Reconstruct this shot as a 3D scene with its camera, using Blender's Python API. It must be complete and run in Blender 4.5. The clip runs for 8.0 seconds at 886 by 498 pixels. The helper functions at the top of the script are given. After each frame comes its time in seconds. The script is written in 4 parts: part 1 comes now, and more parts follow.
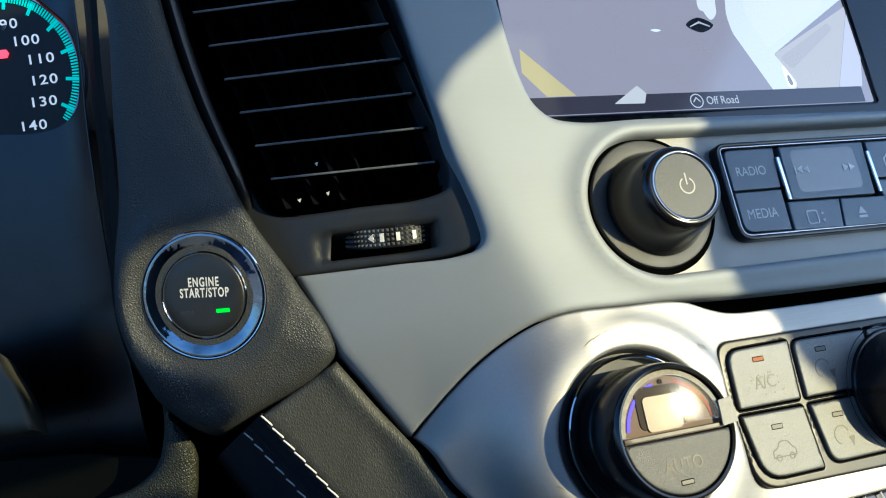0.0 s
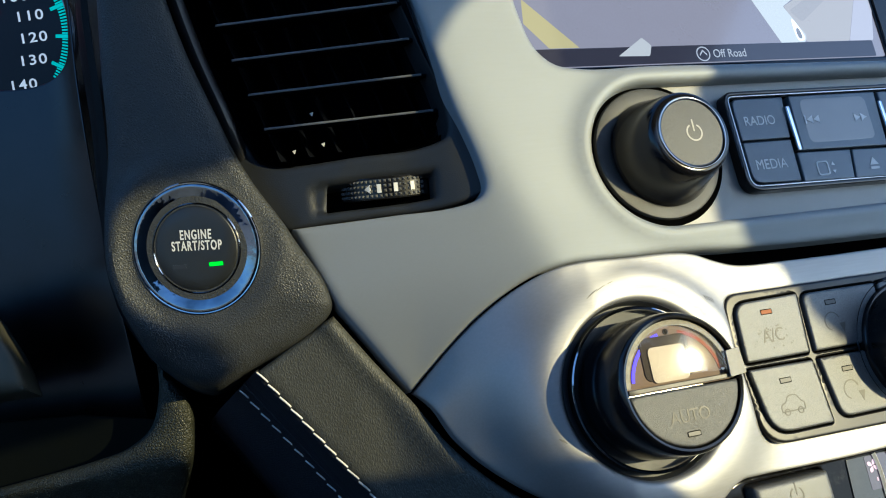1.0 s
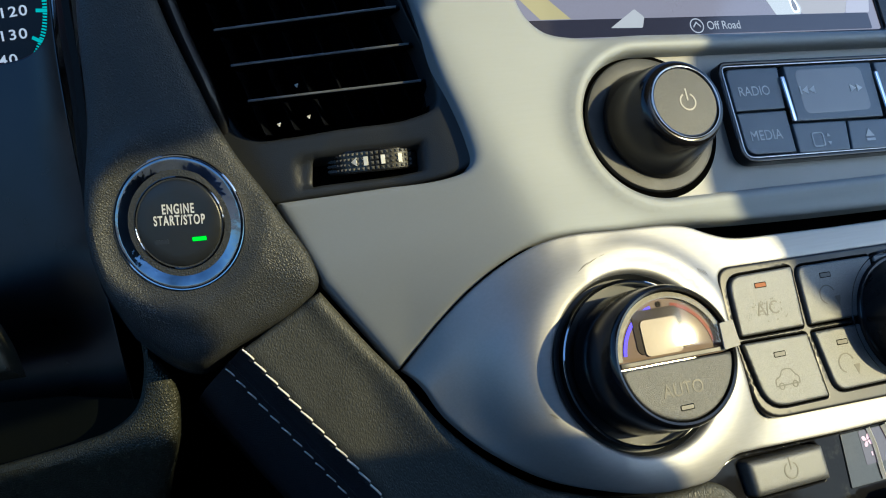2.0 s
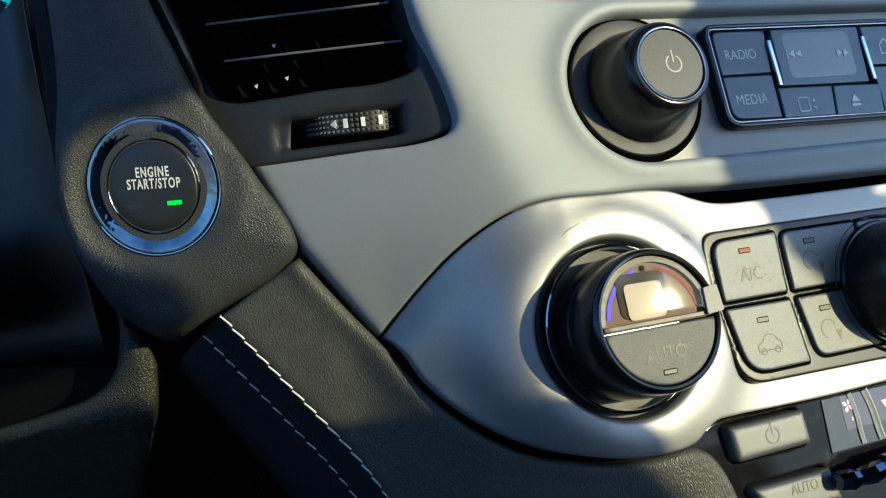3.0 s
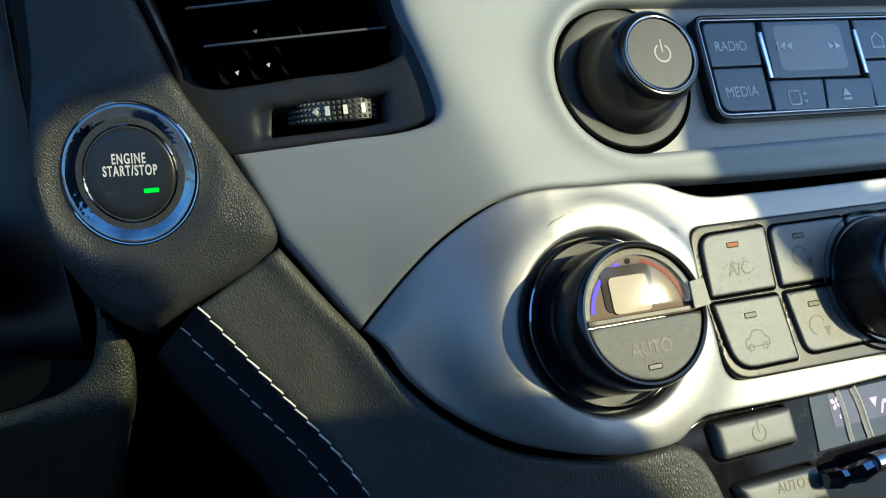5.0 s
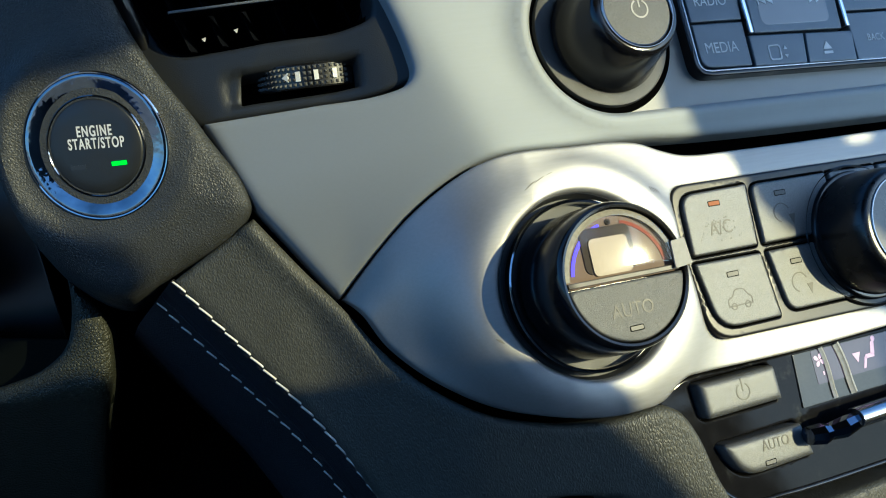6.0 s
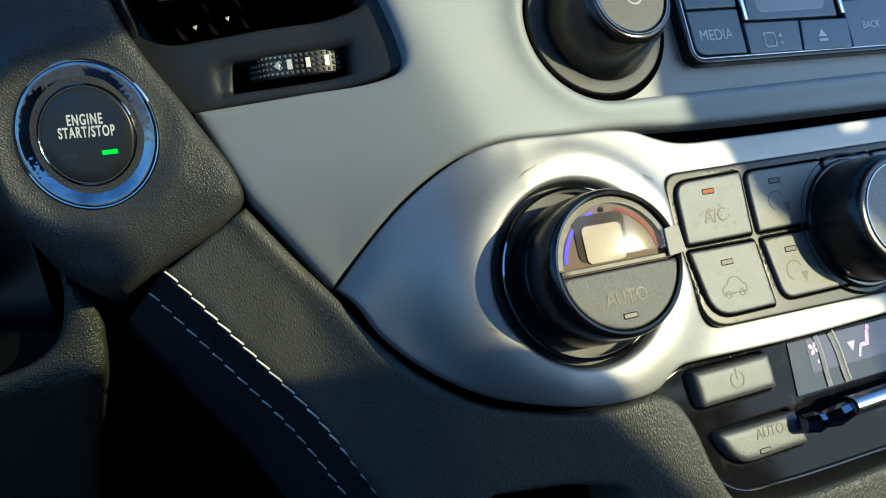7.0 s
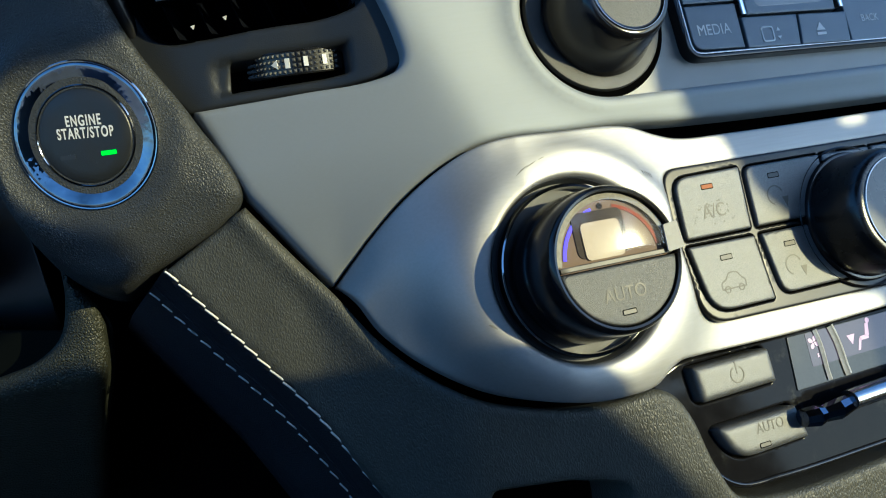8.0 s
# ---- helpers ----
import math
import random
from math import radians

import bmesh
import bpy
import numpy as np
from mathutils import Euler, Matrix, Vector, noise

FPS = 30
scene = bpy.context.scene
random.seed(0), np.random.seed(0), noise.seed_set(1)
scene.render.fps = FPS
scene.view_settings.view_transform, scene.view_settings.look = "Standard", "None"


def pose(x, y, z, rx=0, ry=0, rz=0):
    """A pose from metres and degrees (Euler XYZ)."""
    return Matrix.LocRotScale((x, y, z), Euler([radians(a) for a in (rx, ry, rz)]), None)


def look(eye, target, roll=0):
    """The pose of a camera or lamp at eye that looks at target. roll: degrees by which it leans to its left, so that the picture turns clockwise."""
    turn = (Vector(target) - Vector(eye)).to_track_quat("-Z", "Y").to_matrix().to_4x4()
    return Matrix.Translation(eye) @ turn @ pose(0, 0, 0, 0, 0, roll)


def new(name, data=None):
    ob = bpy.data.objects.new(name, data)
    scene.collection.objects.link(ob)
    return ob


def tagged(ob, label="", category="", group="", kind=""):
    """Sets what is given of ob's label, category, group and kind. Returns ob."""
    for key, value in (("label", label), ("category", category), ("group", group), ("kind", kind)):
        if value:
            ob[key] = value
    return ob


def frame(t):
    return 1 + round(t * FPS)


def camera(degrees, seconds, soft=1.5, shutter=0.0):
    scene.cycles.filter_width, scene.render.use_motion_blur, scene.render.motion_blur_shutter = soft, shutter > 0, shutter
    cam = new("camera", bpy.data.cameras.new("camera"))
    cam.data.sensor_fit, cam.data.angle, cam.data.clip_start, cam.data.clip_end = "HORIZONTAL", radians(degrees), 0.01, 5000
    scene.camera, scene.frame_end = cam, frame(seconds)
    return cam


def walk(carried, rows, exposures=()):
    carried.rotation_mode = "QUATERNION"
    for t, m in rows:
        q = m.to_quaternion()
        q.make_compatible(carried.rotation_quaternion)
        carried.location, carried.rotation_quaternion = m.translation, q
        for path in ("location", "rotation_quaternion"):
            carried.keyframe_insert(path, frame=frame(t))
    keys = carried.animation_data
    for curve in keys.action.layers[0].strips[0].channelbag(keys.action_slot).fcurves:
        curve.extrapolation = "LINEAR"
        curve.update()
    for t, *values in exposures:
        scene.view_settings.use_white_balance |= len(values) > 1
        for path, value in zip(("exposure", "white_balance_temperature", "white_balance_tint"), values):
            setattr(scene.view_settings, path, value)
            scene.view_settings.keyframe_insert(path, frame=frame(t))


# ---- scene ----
cam = camera(59.2, 8.0, soft=1.1)
ROWS = [
    (0.0, -0.1837, -0.2631, 1.1207, 77.50, 1.44, -18.96),
    (0.5, -0.1819, -0.2593, 1.1120, 76.82, 1.72, -18.75),
    (1.0, -0.1811, -0.2574, 1.1077, 76.03, 1.65, -18.89),
    (1.5, -0.1832, -0.2566, 1.1062, 75.42, 1.43, -18.87),
    (2.0, -0.1779, -0.2533, 1.1016, 74.97, 1.78, -19.41),
    (2.2, -0.1775, -0.2527, 1.1005, 74.30, 1.72, -19.15),
    (3.3, -0.1754, -0.2491, 1.0947, 73.11, 1.31, -20.92),
    (3.5, -0.1750, -0.2485, 1.0936, 73.27, 1.30, -20.91),
    (4.0, -0.1744, -0.2467, 1.0918, 72.58, 1.23, -20.89),
    (4.5, -0.1732, -0.2482, 1.0942, 72.43, 0.44, -21.03),
    (4.7, -0.1723, -0.2477, 1.0935, 73.11, 0.45, -20.68),
    (5.8, -0.1672, -0.2448, 1.0895, 71.70, 1.95, -22.28),
    (6.0, -0.1663, -0.2443, 1.0888, 70.90, 1.97, -22.22),
    (6.5, -0.1674, -0.2442, 1.0867, 70.70, 1.76, -22.35),
    (7.0, -0.1647, -0.2443, 1.0866, 70.44, 2.05, -22.43),
    (7.5, -0.1653, -0.2451, 1.0883, 70.05, 2.62, -22.42),
    (8.0, -0.1640, -0.2447, 1.0876, 70.06, 2.55, -22.50),
]
walk(cam, [(t, pose(*row)) for t, *row in ROWS], exposures=[(0.0, 1.38, 5350, -2), (1.0, 1.24, 5450, -2), (2.0, 1.16, 5550, -2), (3.5, 1.20, 5300, -6), (8.0, 1.24, 5200, -6)])

# ---------------------------------------------------------------- light
MM = 0.001
LEAN = 27.5                                             # the centre stack leans back
DASH = pose(0, 0, 1.05, 90 - LEAN, 0, 0)                # stack frame: x right, y up the panel, z out of it
SUN_IN_STACK = Vector((0.52, 0.0, 0.855)).normalized()  # towards the sun
to_sun = (DASH.to_3x3() @ SUN_IN_STACK).normalized()

world = bpy.data.worlds.new("sky")
scene.world = world
world.use_nodes = True
wn = world.node_tree.nodes
sky = wn.new("ShaderNodeTexSky")
sky.sky_type, sky.sun_disc = "NISHITA", False
sky.sun_elevation = math.asin(to_sun.z)
sky.sun_rotation = math.atan2(to_sun.x, to_sun.y)
sky.ozone_density, sky.dust_density = 7.0, 2.0
wn["Background"].inputs[1].default_value = 0.15
world.node_tree.links.new(sky.outputs[0], wn["Background"].inputs[0])

sun = new("sun", bpy.data.lights.new("sun", "SUN"))
sun.data.energy, sun.data.angle, sun.data.color = 3.5, radians(0.3), (1.0, 0.745, 0.37)
sun.matrix_world = look((0, 0, 3), Vector((0, 0, 3)) - to_sun)


# ---------------------------------------------------------------- materials
def mat(name, color, rough=0.5, metal=0.0, mottle=0.12, scale=60.0, fine=900.0, bump=0.0, cells=False,
        coat=0.0, rough_var=0.1, spec=0.5, stretch=(1, 1, 1), emit=None, depth=0.0004):
    m = bpy.data.materials.new(name)
    m.use_nodes = True
    nt = m.node_tree
    b = nt.nodes["Principled BSDF"]
    link = nt.links.new
    co = nt.nodes.new("ShaderNodeTexCoord")
    mp = nt.nodes.new("ShaderNodeMapping")
    mp.inputs["Scale"].default_value = stretch
    link(co.outputs["Object"], mp.inputs[0])
    big = nt.nodes.new("ShaderNodeTexNoise")
    big.inputs["Scale"].default_value, big.inputs["Detail"].default_value = scale, 5
    link(mp.outputs[0], big.inputs["Vector"])
    small = nt.nodes.new("ShaderNodeTexNoise")
    small.inputs["Scale"].default_value, small.inputs["Detail"].default_value = fine, 3
    link(mp.outputs[0], small.inputs["Vector"])
    mixed = nt.nodes.new("ShaderNodeMath")
    mixed.operation = "ADD"
    link(big.outputs[0], mixed.inputs[0])
    link(small.outputs[0], mixed.inputs[1])
    ramp = nt.nodes.new("ShaderNodeMapRange")
    ramp.inputs["From Min"].default_value, ramp.inputs["From Max"].default_value = 0.6, 1.4
    ramp.inputs["To Min"].default_value, ramp.inputs["To Max"].default_value = 1 - mottle, 1 + mottle
    link(mixed.outputs[0], ramp.inputs[0])
    mul = nt.nodes.new("ShaderNodeVectorMath")
    mul.operation = "SCALE"
    mul.inputs[0].default_value = color
    link(ramp.outputs[0], mul.inputs["Scale"])
    link(mul.outputs[0], b.inputs["Base Color"])
    rr = nt.nodes.new("ShaderNodeMapRange")
    rr.inputs["From Min"].default_value, rr.inputs["From Max"].default_value = 0.3, 0.7
    rr.inputs["To Min"].default_value, rr.inputs["To Max"].default_value = max(0.01, rough * (1 - rough_var)), min(1, rough * (1 + rough_var))
    link(big.outputs[0], rr.inputs[0])
    link(rr.outputs[0], b.inputs["Roughness"])
    b.inputs["Metallic"].default_value = metal
    b.inputs["Specular IOR Level"].default_value = spec
    b.inputs["Coat Weight"].default_value = coat
    b.inputs["Coat Roughness"].default_value = 0.06
    if bump:
        bn = nt.nodes.new("ShaderNodeBump")
        bn.inputs["Strength"].default_value, bn.inputs["Distance"].default_value = bump, depth
        if cells:
            wob = nt.nodes.new("ShaderNodeVectorMath")
            wob.operation = "MULTIPLY_ADD"
            wob.inputs[1].default_value = (0.0012, 0.0012, 0.0012)
            link(small.outputs["Color"], wob.inputs[0])
            link(mp.outputs[0], wob.inputs[2])
            vo = nt.nodes.new("ShaderNodeTexVoronoi")
            vo.feature = "DISTANCE_TO_EDGE"
            vo.inputs["Scale"].default_value = fine
            link(wob.outputs[0], vo.inputs["Vector"])
            cl = nt.nodes.new("ShaderNodeMapRange")
            cl.inputs["From Max"].default_value = 0.35
            link(vo.outputs["Distance"], cl.inputs[0])
            sm = nt.nodes.new("ShaderNodeMath")
            sm.operation = "MULTIPLY_ADD"
            sm.inputs[1].default_value = 1.2
            link(big.outputs[0], sm.inputs[0])
            link(cl.outputs[0], sm.inputs[2])
            link(sm.outputs[0], bn.inputs["Height"])
        else:
            link(small.outputs[0], bn.inputs["Height"])
        link(bn.outputs[0], b.inputs["Normal"])
    if emit:
        b.inputs["Emission Color"].default_value = (*emit[:3], 1)
        b.inputs["Emission Strength"].default_value = emit[3]
    return m


LEATHER = mat("charcoal leather", (0.043, 0.044, 0.039), 0.46, mottle=0.22, fine=780, bump=0.42, cells=True, rough_var=0.15, spec=0.28, stretch=(1.35, 0.6, 1), depth=0.0004)
LEATHER_POD = mat("smooth charcoal leather", (0.030, 0.032, 0.033), 0.46, mottle=0.16, fine=900, bump=0.5, cells=True, rough_var=0.2, spec=0.3)
# the pad's leather again, with the navy shade of its side in the colour
LEATHER_SHADED = mat("shaded charcoal leather", (0.011, 0.012, 0.016), 0.6, mottle=0.15, fine=820, bump=0.5, cells=True, spec=0.2)
SOFT = mat("grained black plastic", (0.012, 0.0135, 0.016), 0.50, fine=2600, bump=0.25, spec=0.36)
PEBBLE = mat("pebbled black plastic", (0.020, 0.0215, 0.016), 0.42, spec=0.3, fine=680, bump=0.6, cells=True, depth=0.0007)
# vent inside: near-black carries the cavity's shade, the pale edge its highlight
VENT_SHADE = mat("shade-dark vent plastic", (0.0025, 0.003, 0.005), 0.7, spec=0.02, fine=2600, bump=0.15)
SLAT_HIGHLIGHT = mat("slat edge highlight", (0.15, 0.16, 0.18), 0.34, 0.4, fine=2600)
SILVER = mat("satin silver paint", (0.262, 0.279, 0.294), 0.74, 0.7, mottle=0.02, scale=25, fine=1400, stretch=(0.06, 1, 1), bump=0.04, rough_var=0.03)
SILVER_LOW = mat("brushed silver", (0.256, 0.254, 0.256), 0.54, 0.78, mottle=0.07, scale=30, fine=1200, stretch=(0.05, 1, 1), bump=0.06, rough_var=0.15)
RECESS = mat("dark grey satin panel", (0.172, 0.174, 0.172), 0.50, 0.3, fine=3600, bump=0.15)
WASHER = mat("textured dark grey ring", (0.020, 0.021, 0.022), 0.5, 0.0, mottle=0.3, fine=3000, bump=0.4)
BUTTON = mat("charcoal button plastic", (0.074, 0.088, 0.108), 0.44, 0.5, mottle=0.2, fine=3200, bump=0.2, spec=0.5)
BUTTON_GREY = mat("grey metallic key", (0.096, 0.099, 0.104), 0.45, 0.5, mottle=0.5, scale=2200, fine=4200, bump=0.4, rough_var=0.3, depth=0.0003)
CAP_GREY = mat("dark metallic cap", (0.060, 0.061, 0.062), 0.47, 0.5, mottle=0.7, scale=2200, fine=4200, bump=0.5, rough_var=0.3, depth=0.0003)
GLOSS = mat("piano black", (0.006, 0.006, 0.007), 0.10, mottle=0.3, rough_var=0.6, scale=140, spec=0.32)
FRAME_BLACK = mat("satin black frame", (0.011, 0.011, 0.012), 0.36, fine=2600, spec=0.28)
KNOBGLOSS = mat("gloss knob black", (0.005, 0.005, 0.006), 0.16, fine=2600, bump=0.03, rough_var=0.4, spec=0.42)
RUBBER = mat("knob black", (0.005, 0.005, 0.0055), 0.28, fine=2600, bump=0.06, rough_var=0.25)
CHROME = mat("chrome", (0.50, 0.50, 0.51), 0.06, 1.0, mottle=0.03, rough_var=0.4)
DIMCHROME = mat("dim chrome", (0.20, 0.20, 0.205), 0.10, 1.0, mottle=0.1, rough_var=0.5)
DARKCHROME = mat("smoked chrome", (0.24, 0.255, 0.29), 0.09, 1.0, mottle=0.5, scale=70, rough_var=0.6, fine=95, bump=0.22, depth=0.0022)
# glossless near-black: shade in gaps and recesses, also lamp outlines
BLACK = mat("shade and outline black", (0.0012, 0.0012, 0.0012), 0.8, spec=0.0)
THREAD = mat("pale grey thread", (0.55, 0.54, 0.52), 0.7, fine=4000, bump=0.3)
PRINT = mat("pale grey print", (0.50, 0.50, 0.50), 0.5)
POWER_PRINT = mat("grey symbol print", (0.30, 0.29, 0.27), 0.5)
PRINT_DIM = mat("dim grey print", (0.44, 0.45, 0.47), 0.5)
PRINT_DARK = mat("dark engraved print", (0.046, 0.045, 0.043), 0.5, 0.2, spec=0.4)
GREEN = mat("lit green lamp", (0.01, 0.25, 0.01), 0.3, emit=(0.0, 1.0, 0.0, 0.34))
ORANGE = mat("lit orange lamp", (0.24, 0.10, 0.05), 0.7, spec=0.1, emit=(1.0, 0.30, 0.10, 0.05))
LAMP_OFF = mat("unlit lamp window", (0.036, 0.036, 0.036), 0.5)
WHITE = mat("white mark", (0.50, 0.50, 0.49), 0.5)


def clear(name, tint, rough=0.03):
    """Thin clear plastic: see-through, with a gloss that grows at the edges."""
    m = bpy.data.materials.new(name)
    m.use_nodes = True
    nt = m.node_tree
    nt.nodes.clear()
    out, mix = nt.nodes.new("ShaderNodeOutputMaterial"), nt.nodes.new("ShaderNodeMixShader")
    tr, gl, fr = nt.nodes.new("ShaderNodeBsdfTransparent"), nt.nodes.new("ShaderNodeBsdfGlossy"), nt.nodes.new("ShaderNodeFresnel")
    tr.inputs[0].default_value = (*tint, 1)
    gl.inputs["Roughness"].default_value = rough
    fr.inputs[0].default_value = 1.45
    nt.links.new(fr.outputs[0], mix.inputs[0])
    nt.links.new(tr.outputs[0], mix.inputs[1])
    nt.links.new(gl.outputs[0], mix.inputs[2])
    nt.links.new(mix.outputs[0], out.inputs[0])
    return m


def smudge(m, color, size, cut, rough):
    """Dull fingerprints and dust on a glossy material."""
    nt = m.node_tree
    b = nt.nodes["Principled BSDF"]
    co, a, n2 = nt.nodes.new("ShaderNodeTexCoord"), nt.nodes.new("ShaderNodeTexNoise"), nt.nodes.new("ShaderNodeTexNoise")
    a.inputs["Scale"].default_value, a.inputs["Detail"].default_value, a.inputs["Distortion"].default_value = size, 7, 0.8
    n2.inputs["Scale"].default_value, n2.inputs["Detail"].default_value = size * 7, 4
    for q in (a, n2):
        nt.links.new(co.outputs["Object"], q.inputs["Vector"])
    s1 = nt.nodes.new("ShaderNodeMapRange")
    s1.inputs["From Min"].default_value, s1.inputs["From Max"].default_value = cut, cut + 0.22
    nt.links.new(a.outputs[0], s1.inputs[0])
    s2 = nt.nodes.new("ShaderNodeMapRange")
    s2.inputs["From Min"].default_value, s2.inputs["From Max"].default_value = 0.42, 0.68
    nt.links.new(n2.outputs[0], s2.inputs[0])
    k = nt.nodes.new("ShaderNodeMath")
    k.operation = "MULTIPLY"
    nt.links.new(s1.outputs[0], k.inputs[0])
    nt.links.new(s2.outputs[0], k.inputs[1])
    for socket, dull in (("Base Color", color), ("Roughness", (rough,) * 3)):
        mix = nt.nodes.new("ShaderNodeMix")
        mix.data_type = "RGBA"
        nt.links.new(k.outputs[0], mix.inputs[0])
        nt.links.new(b.inputs[socket].links[0].from_socket, mix.inputs[6])
        mix.inputs[7].default_value = (*dull, 1)
        nt.links.new(mix.outputs[2], b.inputs[socket])
    return m


GLOSS_WORN = smudge(mat("smudged piano black", (0.006, 0.006, 0.007), 0.08, mottle=0.3, rough_var=0.5, scale=140, spec=0.05), (0.055, 0.060, 0.060), 75.0, 0.58, 0.42)
CLEAR = clear("clear plastic", (0.96, 0.95, 0.94), 0.11)


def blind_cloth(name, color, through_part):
    """Thin pale sheet: light falls softly through it, as fill for the shaded trim."""
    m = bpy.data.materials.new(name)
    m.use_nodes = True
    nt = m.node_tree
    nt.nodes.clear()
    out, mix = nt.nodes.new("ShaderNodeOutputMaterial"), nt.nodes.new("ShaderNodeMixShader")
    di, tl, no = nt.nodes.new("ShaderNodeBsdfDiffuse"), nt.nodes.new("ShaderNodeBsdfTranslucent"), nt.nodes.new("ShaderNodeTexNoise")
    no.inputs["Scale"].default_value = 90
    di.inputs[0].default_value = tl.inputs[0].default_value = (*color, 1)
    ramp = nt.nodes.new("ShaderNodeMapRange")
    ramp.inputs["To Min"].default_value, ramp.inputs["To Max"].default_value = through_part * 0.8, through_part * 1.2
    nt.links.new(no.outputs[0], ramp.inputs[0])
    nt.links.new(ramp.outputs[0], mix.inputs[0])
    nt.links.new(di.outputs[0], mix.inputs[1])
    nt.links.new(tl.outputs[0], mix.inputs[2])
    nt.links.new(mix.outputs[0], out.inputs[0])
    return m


# ---------------------------------------------------------------- geometry helpers
K0, K1, K2 = 17.24, 0.4763, 0.3418          # the driver-side wing, as a height over the stack, mm


def wing(u, v):
    return K0 + K1 * u + K2 * v


def skin(u, v):
    """Height of the fascia: the wing bends softly into the stack."""
    w = 38 + 0.62 * u + 0.22 * v - np.where(v < -8, (v + 8) ** 2 / (20 - v), 0) * 0.42 * np.clip((-50 - u) / 50, 0, 1)
    d = w / 2
    return d - np.sqrt(d * d + 6.0)


def under(u, v):
    """Height of the leather below the fascia."""
    d = wing(u, v) / 2
    return d - np.sqrt(d * d + 81.0)


def mesh_object(name, verts, faces, material, smooth=True):
    me = bpy.data.meshes.new(name)
    me.from_pydata([tuple(map(float, p)) for p in verts], [], faces)
    me.materials.append(material)
    if smooth:
        me.shade_smooth()
        me.set_sharp_from_angle(angle=radians(38))
    me.update()
    return new(name, me)


def part(name, geo, material, parent=None, label="", smooth=True, at=None):
    """Links verts and faces in mm as one mesh, under its thing or part."""
    verts, faces = geo
    ob = mesh_object(name, np.asarray(verts, float) * MM, faces, material, smooth)
    if parent is not None:
        ob.parent = parent
    if at is not None:
        ob.matrix_basis = at
    if label:
        tagged(ob, label)
    return ob


def thing(name, m, label, category, group="", kind=""):
    ob = new(name)
    ob.empty_display_size = 0.01
    ob.matrix_world = m
    return tagged(ob, label, category, group, kind)


def stack(u=0, v=0, h=0, turn=0):
    return DASH @ pose(u * MM, v * MM, h * MM, 0, 0, turn)


WN = Vector((-K1, -K2, 1)).normalized()
WX = Vector((1, 0, K1)).normalized()
WROT = Matrix((WX, WN.cross(WX), WN)).transposed().to_4x4() @ pose(0, 0, 0, 0, 0, -6.5)


def on_wing(u, v, off=0, turn=0, back=0):
    """Frame on the wing: x along the vent slats, z out of the wing."""
    p = Vector((u, v, wing(u, v) + off)) - WN * back
    return DASH @ Matrix.Translation(p * MM) @ WROT @ pose(0, 0, 0, 0, 0, turn)


def local(frame_m, u, v, h):
    p = frame_m.inverted() @ (DASH @ Vector((u * MM, v * MM, h * MM)))
    return p / MM


def at(x, y, z=0, rx=0, ry=0, rz=0):
    return pose(x * MM, y * MM, z * MM, rx, ry, rz)


def curve(points, step=1.5, closed=True, sharp=()):
    """Smooth line through points; the points whose numbers are in sharp stay corners."""
    P = np.array(points, float)
    n = len(P)
    out = []
    for i in range(n if closed else n - 1):
        p1, p2 = P[i], P[(i + 1) % n]
        p0 = P[i - 1] if (closed or i > 0) else 2 * p1 - p2
        p3 = P[(i + 2) % n] if (closed or i + 2 < n) else 2 * p2 - p1
        la, lb, lc = (max(1e-6, np.linalg.norm(b - a)) for a, b in ((p0, p1), (p1, p2), (p2, p3)))
        m1 = (p2 - p1) if i in sharp else ((p1 - p0) / la * lb + (p2 - p1)) / 2
        m2 = (p2 - p1) if (i + 1) % n in sharp else ((p2 - p1) + (p3 - p2) / lc * lb) / 2
        k = max(1, int(math.ceil(lb / step)))
        for j in range(k):
            t = j / k
            out.append((2 * t**3 - 3 * t**2 + 1) * p1 + (t**3 - 2 * t**2 + t) * m1 + (3 * t**2 - 2 * t**3) * p2 + (t**3 - t**2) * m2)
    if not closed:
        out.append(P[-1])
    return np.array(out)


def rrect(u0, v0, u1, v1, r, seg=6):
    """Rounded rectangle; r may be one radius or four, from the lower left round to the upper left."""
    rs = r if isinstance(r, (tuple, list)) else (r,) * 4
    out = []
    for (cx, cy, sx, sy, a0), q in zip(((u0, v0, 1, 1, 180), (u1, v0, -1, 1, 270), (u1, v1, -1, -1, 0), (u0, v1, 1, -1, 90)), rs):
        for j in range(seg + 1):
            a = radians(a0 + 90 * j / seg)
            out.append((cx + sx * q + q * math.cos(a), cy + sy * q + q * math.sin(a)))
    return np.array(out)


def quad(corners, r=1.0, seg=4):
    """Four-sided outline with rounded corners, counter-clockwise."""
    P = [np.array(c, float) for c in corners]
    out = []
    n = len(P)
    rs = r if isinstance(r, (tuple, list)) else (r,) * n
    for i in range(n):
        a, b, c = P[i - 1], P[i], P[(i + 1) % n]
        d1, d2 = (a - b) / np.linalg.norm(a - b), (c - b) / np.linalg.norm(c - b)
        s, e = b + d1 * rs[i], b + d2 * rs[i]
        for j in range(seg + 1):
            t = j / seg
            out.append((1 - t)**2 * s + 2 * t * (1 - t) * b + t * t * e)
    return np.array(out)


def ring(cx, cy, r, n=72):
    return np.array([(cx + r * math.cos(2 * math.pi * i / n), cy + r * math.sin(2 * math.pi * i / n)) for i in range(n)])


def area(P):
    x, y = P[:, 0], P[:, 1]
    return 0.5 * np.sum(x * np.roll(y, -1) - np.roll(x, -1) * y)


